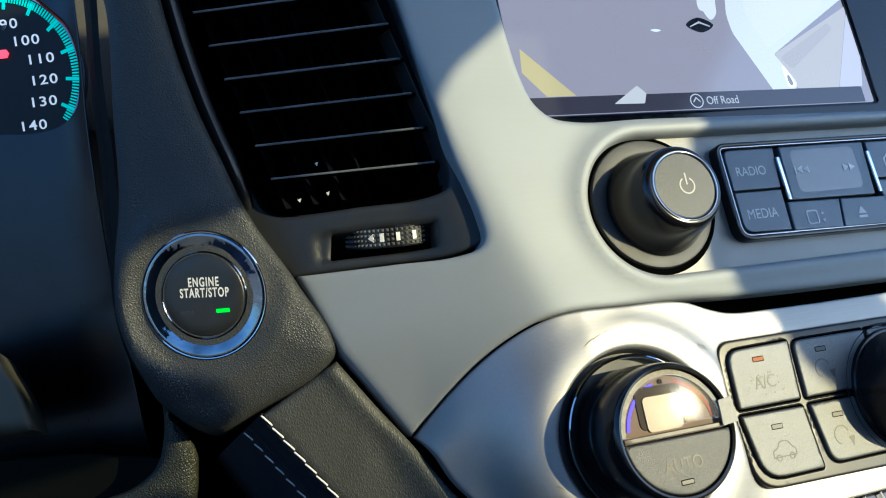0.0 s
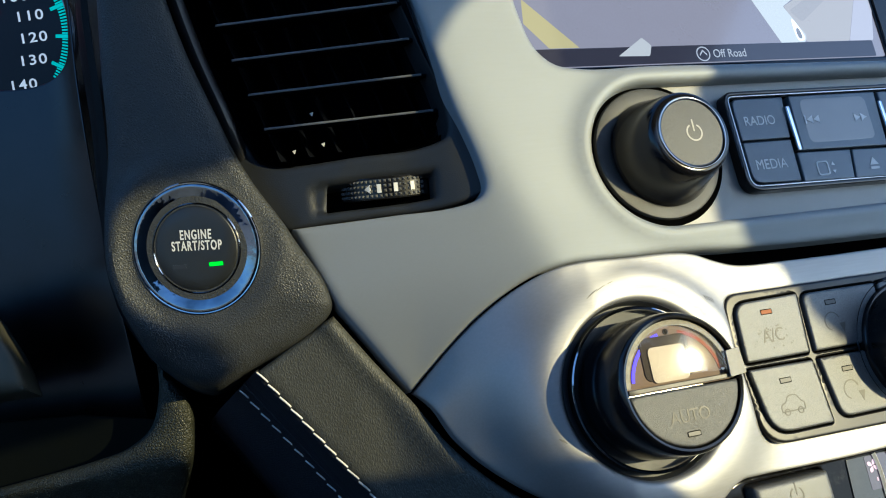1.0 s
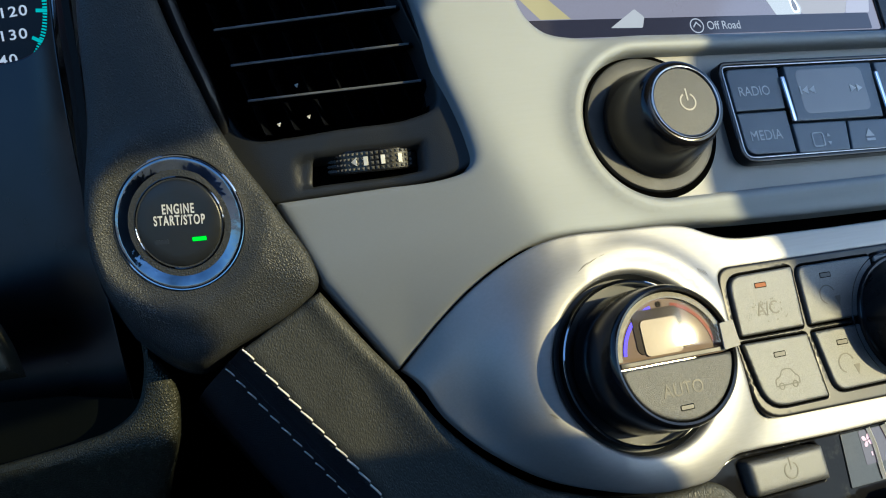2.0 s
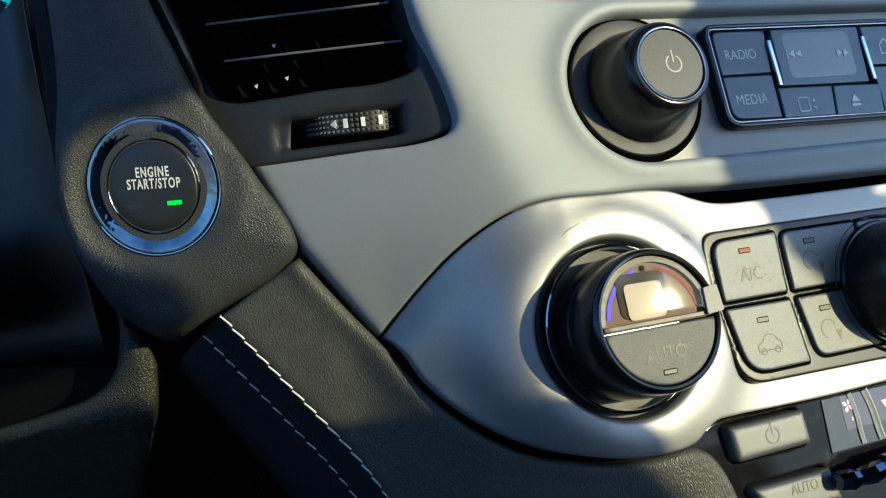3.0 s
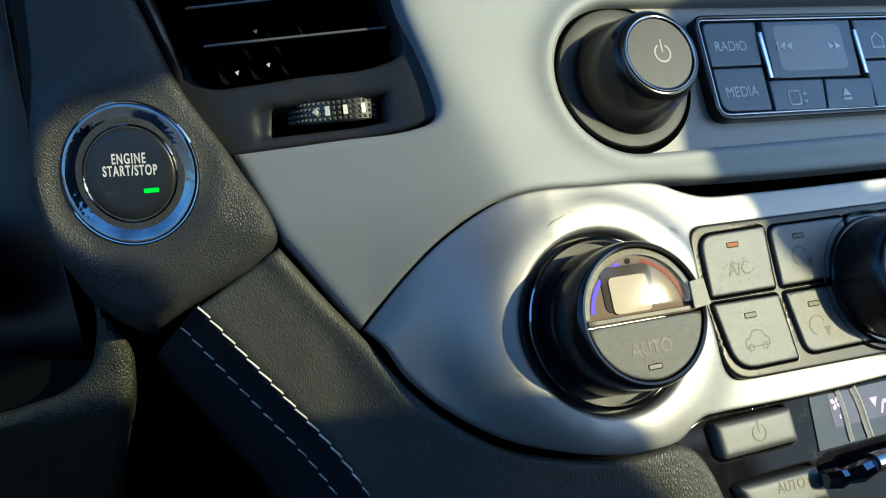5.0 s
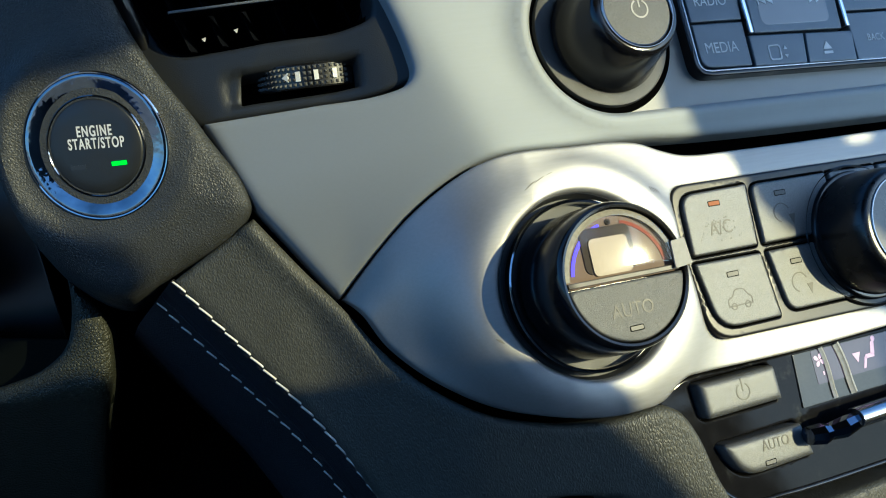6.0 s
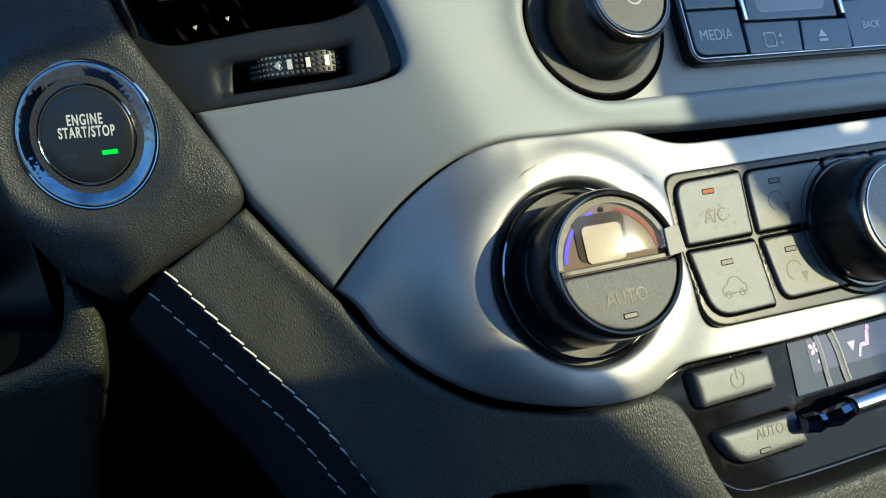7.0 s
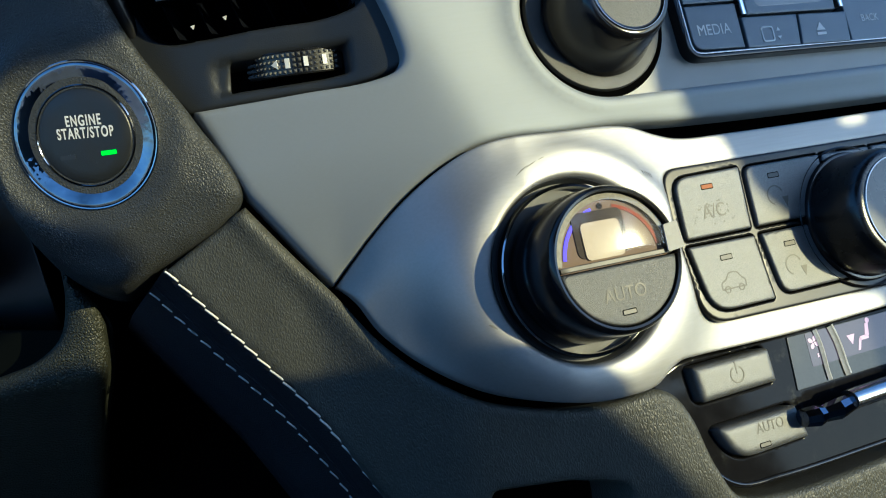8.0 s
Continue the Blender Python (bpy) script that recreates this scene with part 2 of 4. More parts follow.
def inside(pts, P):
    x, y = pts[:, 0][:, None], pts[:, 1][:, None]
    x0, y0 = P[:, 0][None], P[:, 1][None]
    x1, y1 = np.roll(P[:, 0], -1)[None], np.roll(P[:, 1], -1)[None]
    with np.errstate(divide="ignore", invalid="ignore"):
        hit = ((y0 > y) != (y1 > y)) & (x < (x1 - x0) * (y - y0) / (y1 - y0) + x0)
    return hit.sum(1) % 2 == 1


def dist(pts, P, closed=True):
    A, B = P, np.roll(P, -1, 0)
    if not closed:
        A, B = P[:-1], P[1:]
    ax, ay = A[:, 0].astype(np.float32), A[:, 1].astype(np.float32)
    dx, dy = (B - A)[:, 0].astype(np.float32), (B - A)[:, 1].astype(np.float32)
    ll = 1 / np.maximum(1e-9, dx * dx + dy * dy)
    best = np.empty(len(pts))
    for i in range(0, len(pts), 1000):
        qx = pts[i:i + 1000, 0].astype(np.float32)[:, None] - ax
        qy = pts[i:i + 1000, 1].astype(np.float32)[:, None] - ay
        t = np.clip((qx * dx + qy * dy) * ll, 0, 1)
        qx -= t * dx
        qy -= t * dy
        best[i:i + 1000] = np.sqrt((qx * qx + qy * qy).min(1))
    return best


def inset(P, d):
    t = np.roll(P, -1, 0) - np.roll(P, 1, 0)
    t /= np.maximum(1e-9, np.linalg.norm(t, axis=1))[:, None]
    n = np.stack([-t[:, 1], t[:, 0]], 1) * (1 if area(P) > 0 else -1)
    return P + n * d


def dense(P, step):
    """The same outline with no side longer than step."""
    P = np.asarray(P, float)
    out = []
    for a, b in zip(P, np.roll(P, -1, 0)):
        if np.linalg.norm(b - a) > 1e-6:
            k = max(1, int(math.ceil(np.linalg.norm(b - a) / step)))
            out += [a + (b - a) * j / k for j in range(k)]
    return np.array(out)


def rolled(d, r, drop):
    q = np.clip(d / max(r, 1e-6), 0, 1)
    return drop * (1 - np.sqrt(np.maximum(0, 1 - (1 - q) ** 2)))


def sheet(outline, holes=(), height=None, r=1.0, drop=None, hole_r=None, hole_drop=None, skirt=6.0, hole_skirt=None, grid=4.0, rings=(0.1, 0.3, 0.6, 1.0, 1.5), step=None):
    """A plate with a rounded rim, cut to an outline, with holes, lying at height(u, v, rim distance, hole distance)."""
    from mathutils.geometry import delaunay_2d_cdt
    step = step or max(0.9, min(grid * 0.6, 4.0))
    outline, holes = dense(outline, step), [dense(h, step) for h in holes]
    if area(outline) < 0:
        outline = outline[::-1]
    holes = [h if area(h) > 0 else h[::-1] for h in holes]
    drop = r if drop is None else drop
    hole_r = r if hole_r is None else hole_r
    hole_drop = hole_r if hole_drop is None else hole_drop
    hole_skirt = skirt if hole_skirt is None else hole_skirt
    loops = [outline] + holes
    pts = [p for loop in loops for p in loop]
    edges, k = [], 0
    for loop in loops:
        edges += [(k + i, k + (i + 1) % len(loop)) for i in range(len(loop))]
        k += len(loop)
    extra = []
    for li, loop in enumerate(loops):
        rad = r if li == 0 else hole_r
        for f in rings:
            q = inset(loop, rad * f * (1 if li == 0 else -1))
            own = dist(q, loop)
            ok = own > rad * f * 0.93
            for lj, other in enumerate(loops):
                if lj != li:
                    ok &= dist(q, other) > rad * 0.4
            ok &= inside(q, outline)
            for h in holes:
                ok &= ~inside(q, h)
            extra.append(q[ok])
    lo, hi = outline.min(0), outline.max(0)
    gx, gy = np.meshgrid(np.arange(lo[0] + grid / 2, hi[0], grid), np.arange(lo[1] + grid / 2, hi[1], grid))
    g = np.stack([gx.ravel() + (np.round(gy.ravel() / grid) % 2) * grid / 2, gy.ravel()], 1)
    if len(g):
        ok = inside(g, outline) & (dist(g, outline) > max(r * 1.1, grid * 0.35))
        for h in holes:
            ok &= ~inside(g, h) & (dist(g, h) > max(hole_r * 1.1, grid * 0.35))
        extra.append(g[ok])
    allp = np.concatenate([np.array(pts)] + extra)
    vs, _, fs, *_ = delaunay_2d_cdt([Vector(p) for p in allp], edges, [], 0, 1e-5)
    V = np.array([(p.x, p.y) for p in vs])
    F = np.array([tuple(f) for f in fs])
    cen = V[F].mean(1)
    keep = inside(cen, outline)
    for h in holes:
        keep &= ~inside(cen, h)
    F = F[keep]
    e1, e2 = V[F[:, 1]] - V[F[:, 0]], V[F[:, 2]] - V[F[:, 0]]
    turn = e1[:, 0] * e2[:, 1] - e1[:, 1] * e2[:, 0] < 0
    F[turn] = F[turn][:, ::-1]
    F = [tuple(int(q) for q in f) for f in F]
    do = dist(V, outline)
    dh = np.full(len(V), 1e6)
    for h in holes:
        dh = np.minimum(dh, dist(V, h))
    z = height(V[:, 0], V[:, 1], do, dh) if height is not None else np.zeros(len(V))
    z = z - rolled(do, r, drop)
    if holes:
        z = z - rolled(dh, hole_r, hole_drop)
    verts = [(*p, q) for p, q in zip(V, z)]
    count = {}
    for f in F:
        for i in range(3):
            e = (f[i], f[(i + 1) % 3])
            count[e] = count.get(e, 0) + 1
    low = {}
    for a, b in list(count):
        if (b, a) not in count:
            for q in (a, b):
                if q not in low:
                    low[q] = len(verts)
                    verts.append((*V[q], z[q] - (skirt if do[q] < dh[q] else hole_skirt)))
            F.append((b, a, low[a], low[b]))
    return verts, F


def lathe(profile, n=72, cx=0.0, cy=0.0):
    """Turned form round z from (radius, height) pairs."""
    verts, faces = [], []
    for r, h in profile:
        verts += [(cx + r * math.cos(2 * math.pi * i / n), cy + r * math.sin(2 * math.pi * i / n), h) for i in range(n)]
    for k in range(len(profile) - 1):
        for i in range(n):
            j = (i + 1) % n
            faces.append((k * n + i, k * n + j, (k + 1) * n + j, (k + 1) * n + i))
    faces.append(tuple(range((len(profile) - 1) * n, len(profile) * n)))
    return verts, faces


def pad(outline, h, r=0.8, skirt=3.0, grid=3.0, dome=0.0, holes=()):
    return sheet(outline, holes, (lambda u, v, d, e: h + dome * np.minimum(1, d / 8.0)), r=r, skirt=skirt, grid=grid)


def sweep(path, profile, closed_profile=False):
    """Profile (side, height) carried along a 3D path; side lies to the path's left in the xy plane."""
    P = np.array(path, float)
    T = np.gradient(P, axis=0)
    T /= np.linalg.norm(T, axis=1)[:, None]
    S = np.stack([-T[:, 1], T[:, 0], np.zeros(len(P))], 1)
    S /= np.maximum(1e-6, np.linalg.norm(S, axis=1))[:, None]
    m = len(profile)
    verts = [P[i] + S[i] * a + np.array((0, 0, 1.0)) * b for i in range(len(P)) for a, b in profile]
    faces = []
    for i in range(len(P) - 1):
        for j in range(m if closed_profile else m - 1):
            k = (j + 1) % m
            faces.append((i * m + j, i * m + k, (i + 1) * m + k, (i + 1) * m + j))
    if closed_profile:
        faces += [tuple(range(m)), tuple(range((len(P) - 1) * m, len(P) * m))[::-1]]
    return verts, faces


def tube(path, rad, n=8):
    return sweep(path, [(rad * math.cos(2 * math.pi * i / n), rad * math.sin(2 * math.pi * i / n)) for i in range(n)], True)


def words(text, size, m, material, parent, name="lettering", bold=0.0, spread=1.0, wide=1.0):
    cu = bpy.data.curves.new("writing", "FONT")
    cu.body, cu.size, cu.align_x, cu.align_y = text, size * MM, "CENTER", "CENTER"
    cu.extrude, cu.offset, cu.space_character = 0.05 * MM, bold * MM, spread
    tmp = bpy.data.objects.new("writing", cu)
    scene.collection.objects.link(tmp)
    bpy.context.view_layer.update()
    me = bpy.data.meshes.new_from_object(tmp.evaluated_get(bpy.context.evaluated_depsgraph_get()))
    bpy.data.objects.remove(tmp)
    me.materials.clear()
    me.materials.append(material)
    ob = new(name, me)
    ob.parent = parent
    ob.matrix_basis = m @ Matrix.Diagonal((wide, 1, 1, 1))
    return ob


def flat(outline, h, t=0.12):
    """A thin printed mark."""
    n = len(outline)
    if area(np.array(outline)) < 0:
        outline = outline[::-1]
    verts = [(*p, h) for p in outline] + [(*p, h - t) for p in outline]
    return verts, [tuple(range(n))] + [(i, n + i, n + (i + 1) % n, (i + 1) % n) for i in range(n)]


def arc_band(cx, cy, r0, r1, a0, a1, h, n=32, t=0.12):
    out = [(cx + r1 * math.cos(radians(a0 + (a1 - a0) * i / n)), cy + r1 * math.sin(radians(a0 + (a1 - a0) * i / n))) for i in range(n + 1)]
    inn = [(cx + r0 * math.cos(radians(a0 + (a1 - a0) * i / n)), cy + r0 * math.sin(radians(a0 + (a1 - a0) * i / n))) for i in range(n + 1)]
    verts = [(*p, h) for p in out] + [(*p, h) for p in inn] + [(*p, h - t) for p in out] + [(*p, h - t) for p in inn]
    m = n + 1
    faces = []
    for i in range(n):
        faces += [(i, i + 1, m + i + 1, m + i), (2 * m + i + 1, 2 * m + i, i, i + 1), (m + i, m + i + 1, 3 * m + i + 1, 3 * m + i)]
    return verts, faces


def lamp_window(parent, x, y, h, lit=None, w=5.6, t=1.8, turn=0.0):
    w, t = 0.86 * w, 0.82 * t
    fr = part("lamp_frame", sheet(rrect(-w / 2 - 0.36, -t / 2 - 0.36, w / 2 + 0.36, t / 2 + 0.36, 0.5, 3), [rrect(-w / 2, -t / 2, w / 2, t / 2, 0.3, 3)], None, r=0.15, skirt=0.5, grid=9),
              BLACK, parent, at=at(x, y, h + 0.12, 0, 0, turn))
    part("lamp", flat(rrect(-w / 2, -t / 2, w / 2, t / 2, 0.3, 3), 0.02), lit or LAMP_OFF, fr)


# ---------------------------------------------------------------- the dashboard's skin
# upper silver fascia
fascia_line = curve([(-103.5, -54.8), (-128.1, -17.3), (-141.4, 15.9), (-105.5, 11.6), (-82.6, 9.2), (-76, 10.4), (-73.8, 13.5), (-74.3, 21), (-81.2, 48), (-86.3, 74), (-90.9, 96.4),
                     (-94.5, 115.3), (-99.5, 143), (-108, 190), (-58, 190), (-52.5, 150), (-50.1, 114.5), (-49, 98.5), (-47, 80.3), (-43.4, 67.4), (-37.2, 60.8), (-28.8, 58.4),
                     (10, 57.6), (139, 55.6), (190, 55.4), (190, -24.4), (127, -24.2), (24, -22.2), (5, -20.9), (-25, -20.1), (-48.6, -19.8), (-59.4, -21.5),
                     (-69.4, -25.6), (-79.3, -31.7), (-89.1, -40.1)], 1.6, sharp=(0, 1, 2, 13, 14, 24, 25))
radio_hole = np.concatenate([ring(0.5, 19.5, 30.0, 96)[24:73], rrect(120, -11.5 + 1, 186, 49.5, 2, 3)[4:12]])
console_trim = thing("centre_console_trim", stack(), "satin silver painted fascia trim across the centre console", "trim")
part("trim_panel", sheet(fascia_line, [radio_hole], lambda u, v, d, e: skin(u, v) + 3.4 * np.exp(-(e / 7.0) ** 2), r=2.8, drop=1.9, hole_r=4.6, hole_drop=4.8, skirt=9, hole_skirt=4, grid=3.2), SILVER, console_trim)

# lower silver piece round the climate controls
KNOB = (-29.0, -69.5)
HOLE = (-29.2, -69.4)                       # middle of the opening round the dial
low_line = curve([(-102.6, -55.4), (-89.2, -41.0), (-79.4, -32.6), (-69.5, -26.5), (-59.4, -22.4), (-48.6, -20.6), (-25, -20.9), (-5, -21.3), (4, -22.8), (13, -26.4), (22, -29), (46, -29.9),
                  (127, -29.9), (190, -29.9), (190, -108.5), (110, -108.4), (56.5, -109.1), (29, -108.6), (8, -107.9), (2, -107.9), (-2.7, -109.6), (-9.8, -114), (-20.6, -115), (-34, -114.2),
                  (-48.8, -110.7), (-66.0, -103.6), (-80.0, -92.2), (-91.9, -76.8), (-99.5, -60.2)], 1.6, sharp=(0, 13, 14))
knob_hole = ring(*HOLE, 32.4, 84)
climate_hole = quad([(15.5, -97.5), (186, -100.5), (186, -41.2), (12.0, -41.2), (11.2, -62)], (10, 2, 2, 6, 8), 6)


def low_height(u, v, d, e):
    seam = np.interp(u, [-102.6, -89.2, -79.4, -69.5, -59.4, -48.6, -25, 5], [-55.2, -41, -32.6, -26.5, -22.4, -20.6, -20.9, -22.6])
    top = skin(u, seam)
    d2 = (38 + 0.62 * u + 0.22 * seam) / 2
    soft = np.clip((seam - v) / 16, 0, 1)
    top = top * (1 - soft) + (d2 - np.sqrt(d2 * d2 + 60.0)) * soft
    low = np.interp(u, [-104, -98, -89, -77, -64, -48, -34, -20, 2], [-51, -45, -37, -30, -24, -17, -12, -8, -4])
    k = np.clip((-40 - v) / 50, 0, 1)
    k = k * k * (3 - 2 * k)
    base = top * (1 - k) + low * k
    r = np.hypot(u - HOLE[0], v - HOLE[1])
    rim = 1.8 + 0.17 * np.minimum(0, u - HOLE[0] + 14)
    crest = 1.3 * np.exp(-((r - 41) / 3.6) ** 2) * np.clip((v + 60) / 14, 0, 1) * np.clip((u + 40) / 14, 0, 1)
    return base + (rim - base) * np.exp(-((np.maximum(r - 37.0, 0)) / 16.0) ** 2) + crest


climate_trim = thing("climate_trim", stack(), "brushed silver trim swelling round the climate knob", "trim")
part("trim_panel", sheet(low_line, [knob_hole, climate_hole], low_height, r=1.2, drop=0.5, hole_r=2.0, hole_drop=1.8, skirt=5, hole_skirt=7, grid=2.6), SILVER_LOW, climate_trim)

# scuffs on the lower trim
SCUFF = mat("dark scuff", (0.10, 0.095, 0.085), 0.6)


def scuff(points, width, parent=climate_trim):
    line = curve(points, 0.6, closed=False)
    u, v = line[:, 0], line[:, 1]
    far = np.full(len(u), 9.0)
    h = low_height(u, v, far, far) + 0.05
    r = np.hypot(u - HOLE[0], v - HOLE[1]) - 32.4
    h -= rolled(np.maximum(r, 0), 2.0, 1.8)
    w = width * np.sin(np.linspace(0.15, math.pi - 0.15, len(u)))
    verts = [(a, b - k, c) for a, b, c, k in zip(u, v, h, w)] + [(a, b + k, c) for a, b, c, k in zip(u, v, h, w)]
    n = len(u)
    part("scuff", (verts, [(i, i + 1, n + i + 1, n + i) for i in range(n - 1)]), SCUFF, parent)


scuff([(-46.2, -34.4), (-43.6, -32.6), (-41.2, -31.4)], 0.28)
scuff([(-42.4, -32.4), (-40.0, -31.2), (-37.9, -30.3)], 0.2)
scuff([(-37.2, -30.2), (-35.8, -29.7), (-34.6, -29.4)], 0.12)
for k in range(5):
    scuff([(2.4 + 0.9 * k, -39.2 - 0.3 * k), (2.7 + 0.9 * k, -41.2 - 0.4 * k)], 0.5)
scuff([(-66.4, -81.2), (-64.9, -82.2), (-63.9, -83.2)], 0.45)

# black backing that closes the gaps; its colour stands in for their shade
dashboard = thing("dashboard", stack(), "black backing added for the shade behind the trim", "dashboard", kind="structure")
part("body", sheet(curve([(-145, -20), (-100, -62), (-60, -120), (192, -120), (192, 60), (-60, 60), (-60, 190), (-200, 190), (-200, 40)], 4, sharp=range(9)), [],
                   lambda u, v, d, e: skin(u, v) - 16.0 - 40 * (v > 58) * (u > -62) - 75 * (v > 44) * (u < -84), r=0.5, skirt=60, grid=6), BLACK, dashboard)

# start-button pod and the pillar above it
pod_line = curve([(-167.5, -36.5), (-130.3, -18.6), (-129.4, -15), (-142, 13.0), (-156.6, 39.5), (-165.2, 62.5), (-175.2, 92), (-182.8, 125), (-192, 190), (-214, 190), (-205, 130), (-206.5, 89), (-207.6, 58), (-212, 33),
                  (-213, 13), (-208.6, -5), (-199.5, -22), (-177, -38.6)], 1.6, sharp=(0, 8, 9))
START = (-178.6, 13.4)
pod = thing("leather_pod", stack(), "charcoal leather-wrapped pod holding the start button", "trim")


def pod_height(u, v, d, e):
    left = np.clip((-186 - u) / 12, 0, 1)
    r = np.hypot((u - START[0]) * 1.1, (v - START[1]) * 1.06)
    crest = 4.2 * np.exp(-((r - 35.5) / 5.5) ** 2) * (0.35 + 0.65 * left)     # the leather dips towards the bezel
    return wing(u, v) + 4.0 + 5.5 * (left + (1 - left) * np.minimum(1, d / 16) ** 0.6) + crest


part("leather_cover", sheet(pod_line, [], pod_height, r=5.5, drop=6.5, skirt=40, grid=2.4), LEATHER_POD, pod)
edge = curve([(-154.4, 45.5), (-161.4, 63.5), (-171, 93), (-178.6, 126), (-187.6, 189)], 2.5, closed=False)
part("edge_trim", sweep(np.c_[edge, wing(edge[:, 0], edge[:, 1]) - 5.0 - 9.0 * np.clip((70 - edge[:, 1]) / 24, 0, 1) ** 1.5], [(3.0, -5), (2.6, -2.4), (1.8, -1.0), (0.6, -0.2), (-0.8, -0.4), (-2.0, -1.4), (-2.8, -3.0), (-3.2, -6)]), FRAME_BLACK, pod, "black edge strip")

# lower leather pad with the stitched seam
seam_path = [(-161, -35.5), (-148, -54.3), (-133, -75.8), (-116, -101), (-97, -137), (-74, -185)]
pad_line = curve([(-129.6, -20.0), (-119.5, -35.2), (-104.4, -57.8), (-93.2, -78.0), (-81.0, -94.0), (-67.0, -105.6), (-50.0, -112.6), (-35.4, -116.2), (-20.6, -117.0), (-7, -116.0), (0.0, -119.4), (5.3, -128), (11.5, -149), (18.5, -161), (34, -164.6), (99, -165), (190, -165),
                  (190, -240), (-52, -240), (-74, -185), (-97, -137), (-116, -101), (-133, -75.8), (-148, -54.3), (-161, -36)], 2.0, sharp=(0, 16, 17, 18, 24))
knee_pad = thing("leather_dash_pad", stack(), "charcoal grained leather dash pad with pale double stitching", "dashboard pad")
slot_hole = quad([(-66, -139.5), (-64, -200), (-18, -200), (-20, -146.5), (-40, -141.2)], (3, 3, 3, 6, 3), 4)


PAD_EDGE = curve([(-129.6, -20.0), (-119.5, -35.2), (-104.4, -57.8), (-93.2, -78.0), (-81.0, -94.0), (-67.0, -105.6)], 3, closed=False)


def pad_height(u, v, d, e):
    base = under(u, v) + 3.5
    s = np.clip((u + 116) / 50, 0, 1)
    lift = s * s * (3 - 2 * s) * 26
    ridge = 2.0 * np.clip((-74 - u) / 30, 0, 1) * np.exp(-((dist(np.stack([u, v], 1), PAD_EDGE, False) - 4.6) / 3.0) ** 2)
    top = base + lift
    mid = (top - 6.0) / 2
    top = mid - np.sqrt(((top + 6.0) / 2) ** 2 + 12.0)          # levels off towards the climate panel
    return top + ridge - 26 * np.clip((-150 - v) / 60, 0, 1) ** 1.3 * np.clip((u + 40) / 40, 0, 1) * 0.3


part("leather_cover", sheet(pad_line, [slot_hole], pad_height, r=3.4, drop=3.6, hole_r=2.0, skirt=26, hole_skirt=30, grid=3.2), LEATHER, knee_pad)
path2 = curve(seam_path, 2.0, closed=False)
path3 = np.c_[path2, under(path2[:, 0], path2[:, 1]) + 2.2]
part("side_cover", sweep(path3, [(1.5, -2.0), (0.3, 0.2), (-0.6, -0.5), (-1.5, -2.8), (-3.2, -7.0), (-3.9, -9.2), (-4.3, -9.8), (-5.6, -12.8), (-7.6, -17.4), (-9.0, -20.6), (-13, -29), (-18, -42), (-22, -66), (-23, -180)]), LEATHER_SHADED, knee_pad)


def stitches(line3, pitch, length, rad, parent):
    """Short threads laid end to end along a line."""
    seg = np.linalg.norm(np.diff(line3, axis=0), axis=1)
    s = np.r_[0, np.cumsum(seg)]
    pos = 1.0
    while pos + length < s[-1]:
        ts = np.linspace(pos, pos + length, 6)
        pts = np.stack([np.interp(ts, s, line3[:, i]) for i in range(3)], 1)
        hump = np.array([-0.5, 0.35, 0.7, 0.7, 0.35, -0.5]) * rad * 1.6
        pts[:, 2] += hump
        side = 1.1 * rad * np.linspace(-1, 1, 6)
        pts[:, 0] += side
        part("stitch", tube(pts, rad, 6), THREAD, parent)
        pos += pitch * random.uniform(0.97, 1.03)


stitches(path3 + np.array((0.2, 0.3, 0.7)), 6.7, 5.6, 0.40, knee_pad)
tan = np.gradient(path2, axis=0)
tan /= np.linalg.norm(tan, axis=1)[:, None]
left2 = path2 - np.stack([-tan[:, 1], tan[:, 0]], 1) * 7.9
stitches(np.c_[left2, path3[:, 2] - 17.0], 6.7, 4.4, 0.34, knee_pad)
fold = path2 - np.stack([-tan[:, 1], tan[:, 0]], 1) * 5.6
part("seam_fold", tube(np.c_[fold, path3[:, 2] - 12.9], 0.55, 8), LEATHER_SHADED, knee_pad, "folded leather seam")

# ---------------------------------------------------------------- start button
sb = thing("start_button", on_wing(*START, 10.0), "round black engine start button in a chrome bezel", "button")
part("bezel_edge", lathe([(26.3, -5), (26.3, -0.4), (26.1, 0.15), (25.7, 0.4), (25.3, 0.3), (25.1, -0.2), (25.0, -5)], 96), CHROME, sb, "thin bright outer edge")
part("bezel", lathe([(25.2, -5), (25.2, 0.0), (25.0, 0.45), (24.5, 0.6), (23.8, 0.5), (22.0, 0.05), (20.0, -0.55), (18.9, -0.95), (18.3, -1.3), (18.1, -5)], 128), DARKCHROME, sb, "bevelled smoked chrome bezel")
part("bezel_lip", lathe([(17.9, -1.5), (17.9, -0.3), (17.5, 0.0), (17.2, -0.3), (17.2, -3)], 96), DIMCHROME, sb, "thin chrome lip")
part("gap", lathe([(18.2, -2.2), (17.0, -2.2), (0.1, -2.2)], 72), BLACK, sb)
cap = part("cap", lathe([(16.8, -4), (16.8, -0.9), (16.6, -0.4), (16.1, -0.1), (12, 0.15), (6, 0.25), (0.1, 0.28)], 96), mat("button cap plastic", (0.008, 0.009, 0.0095), 0.42, fine=3000, bump=0.12, rough_var=0.3), sb)
words("ENGINE", 5.2, at(0.6, 5.3, 0.42, 0, 0, -2.6), PRINT, cap, bold=0.11, wide=0.60, spread=1.22)
words("START/STOP", 5.2, at(0.5, 1.0, 0.42, 0, 0, -2.6), PRINT, cap, bold=0.11, wide=0.60, spread=1.2)
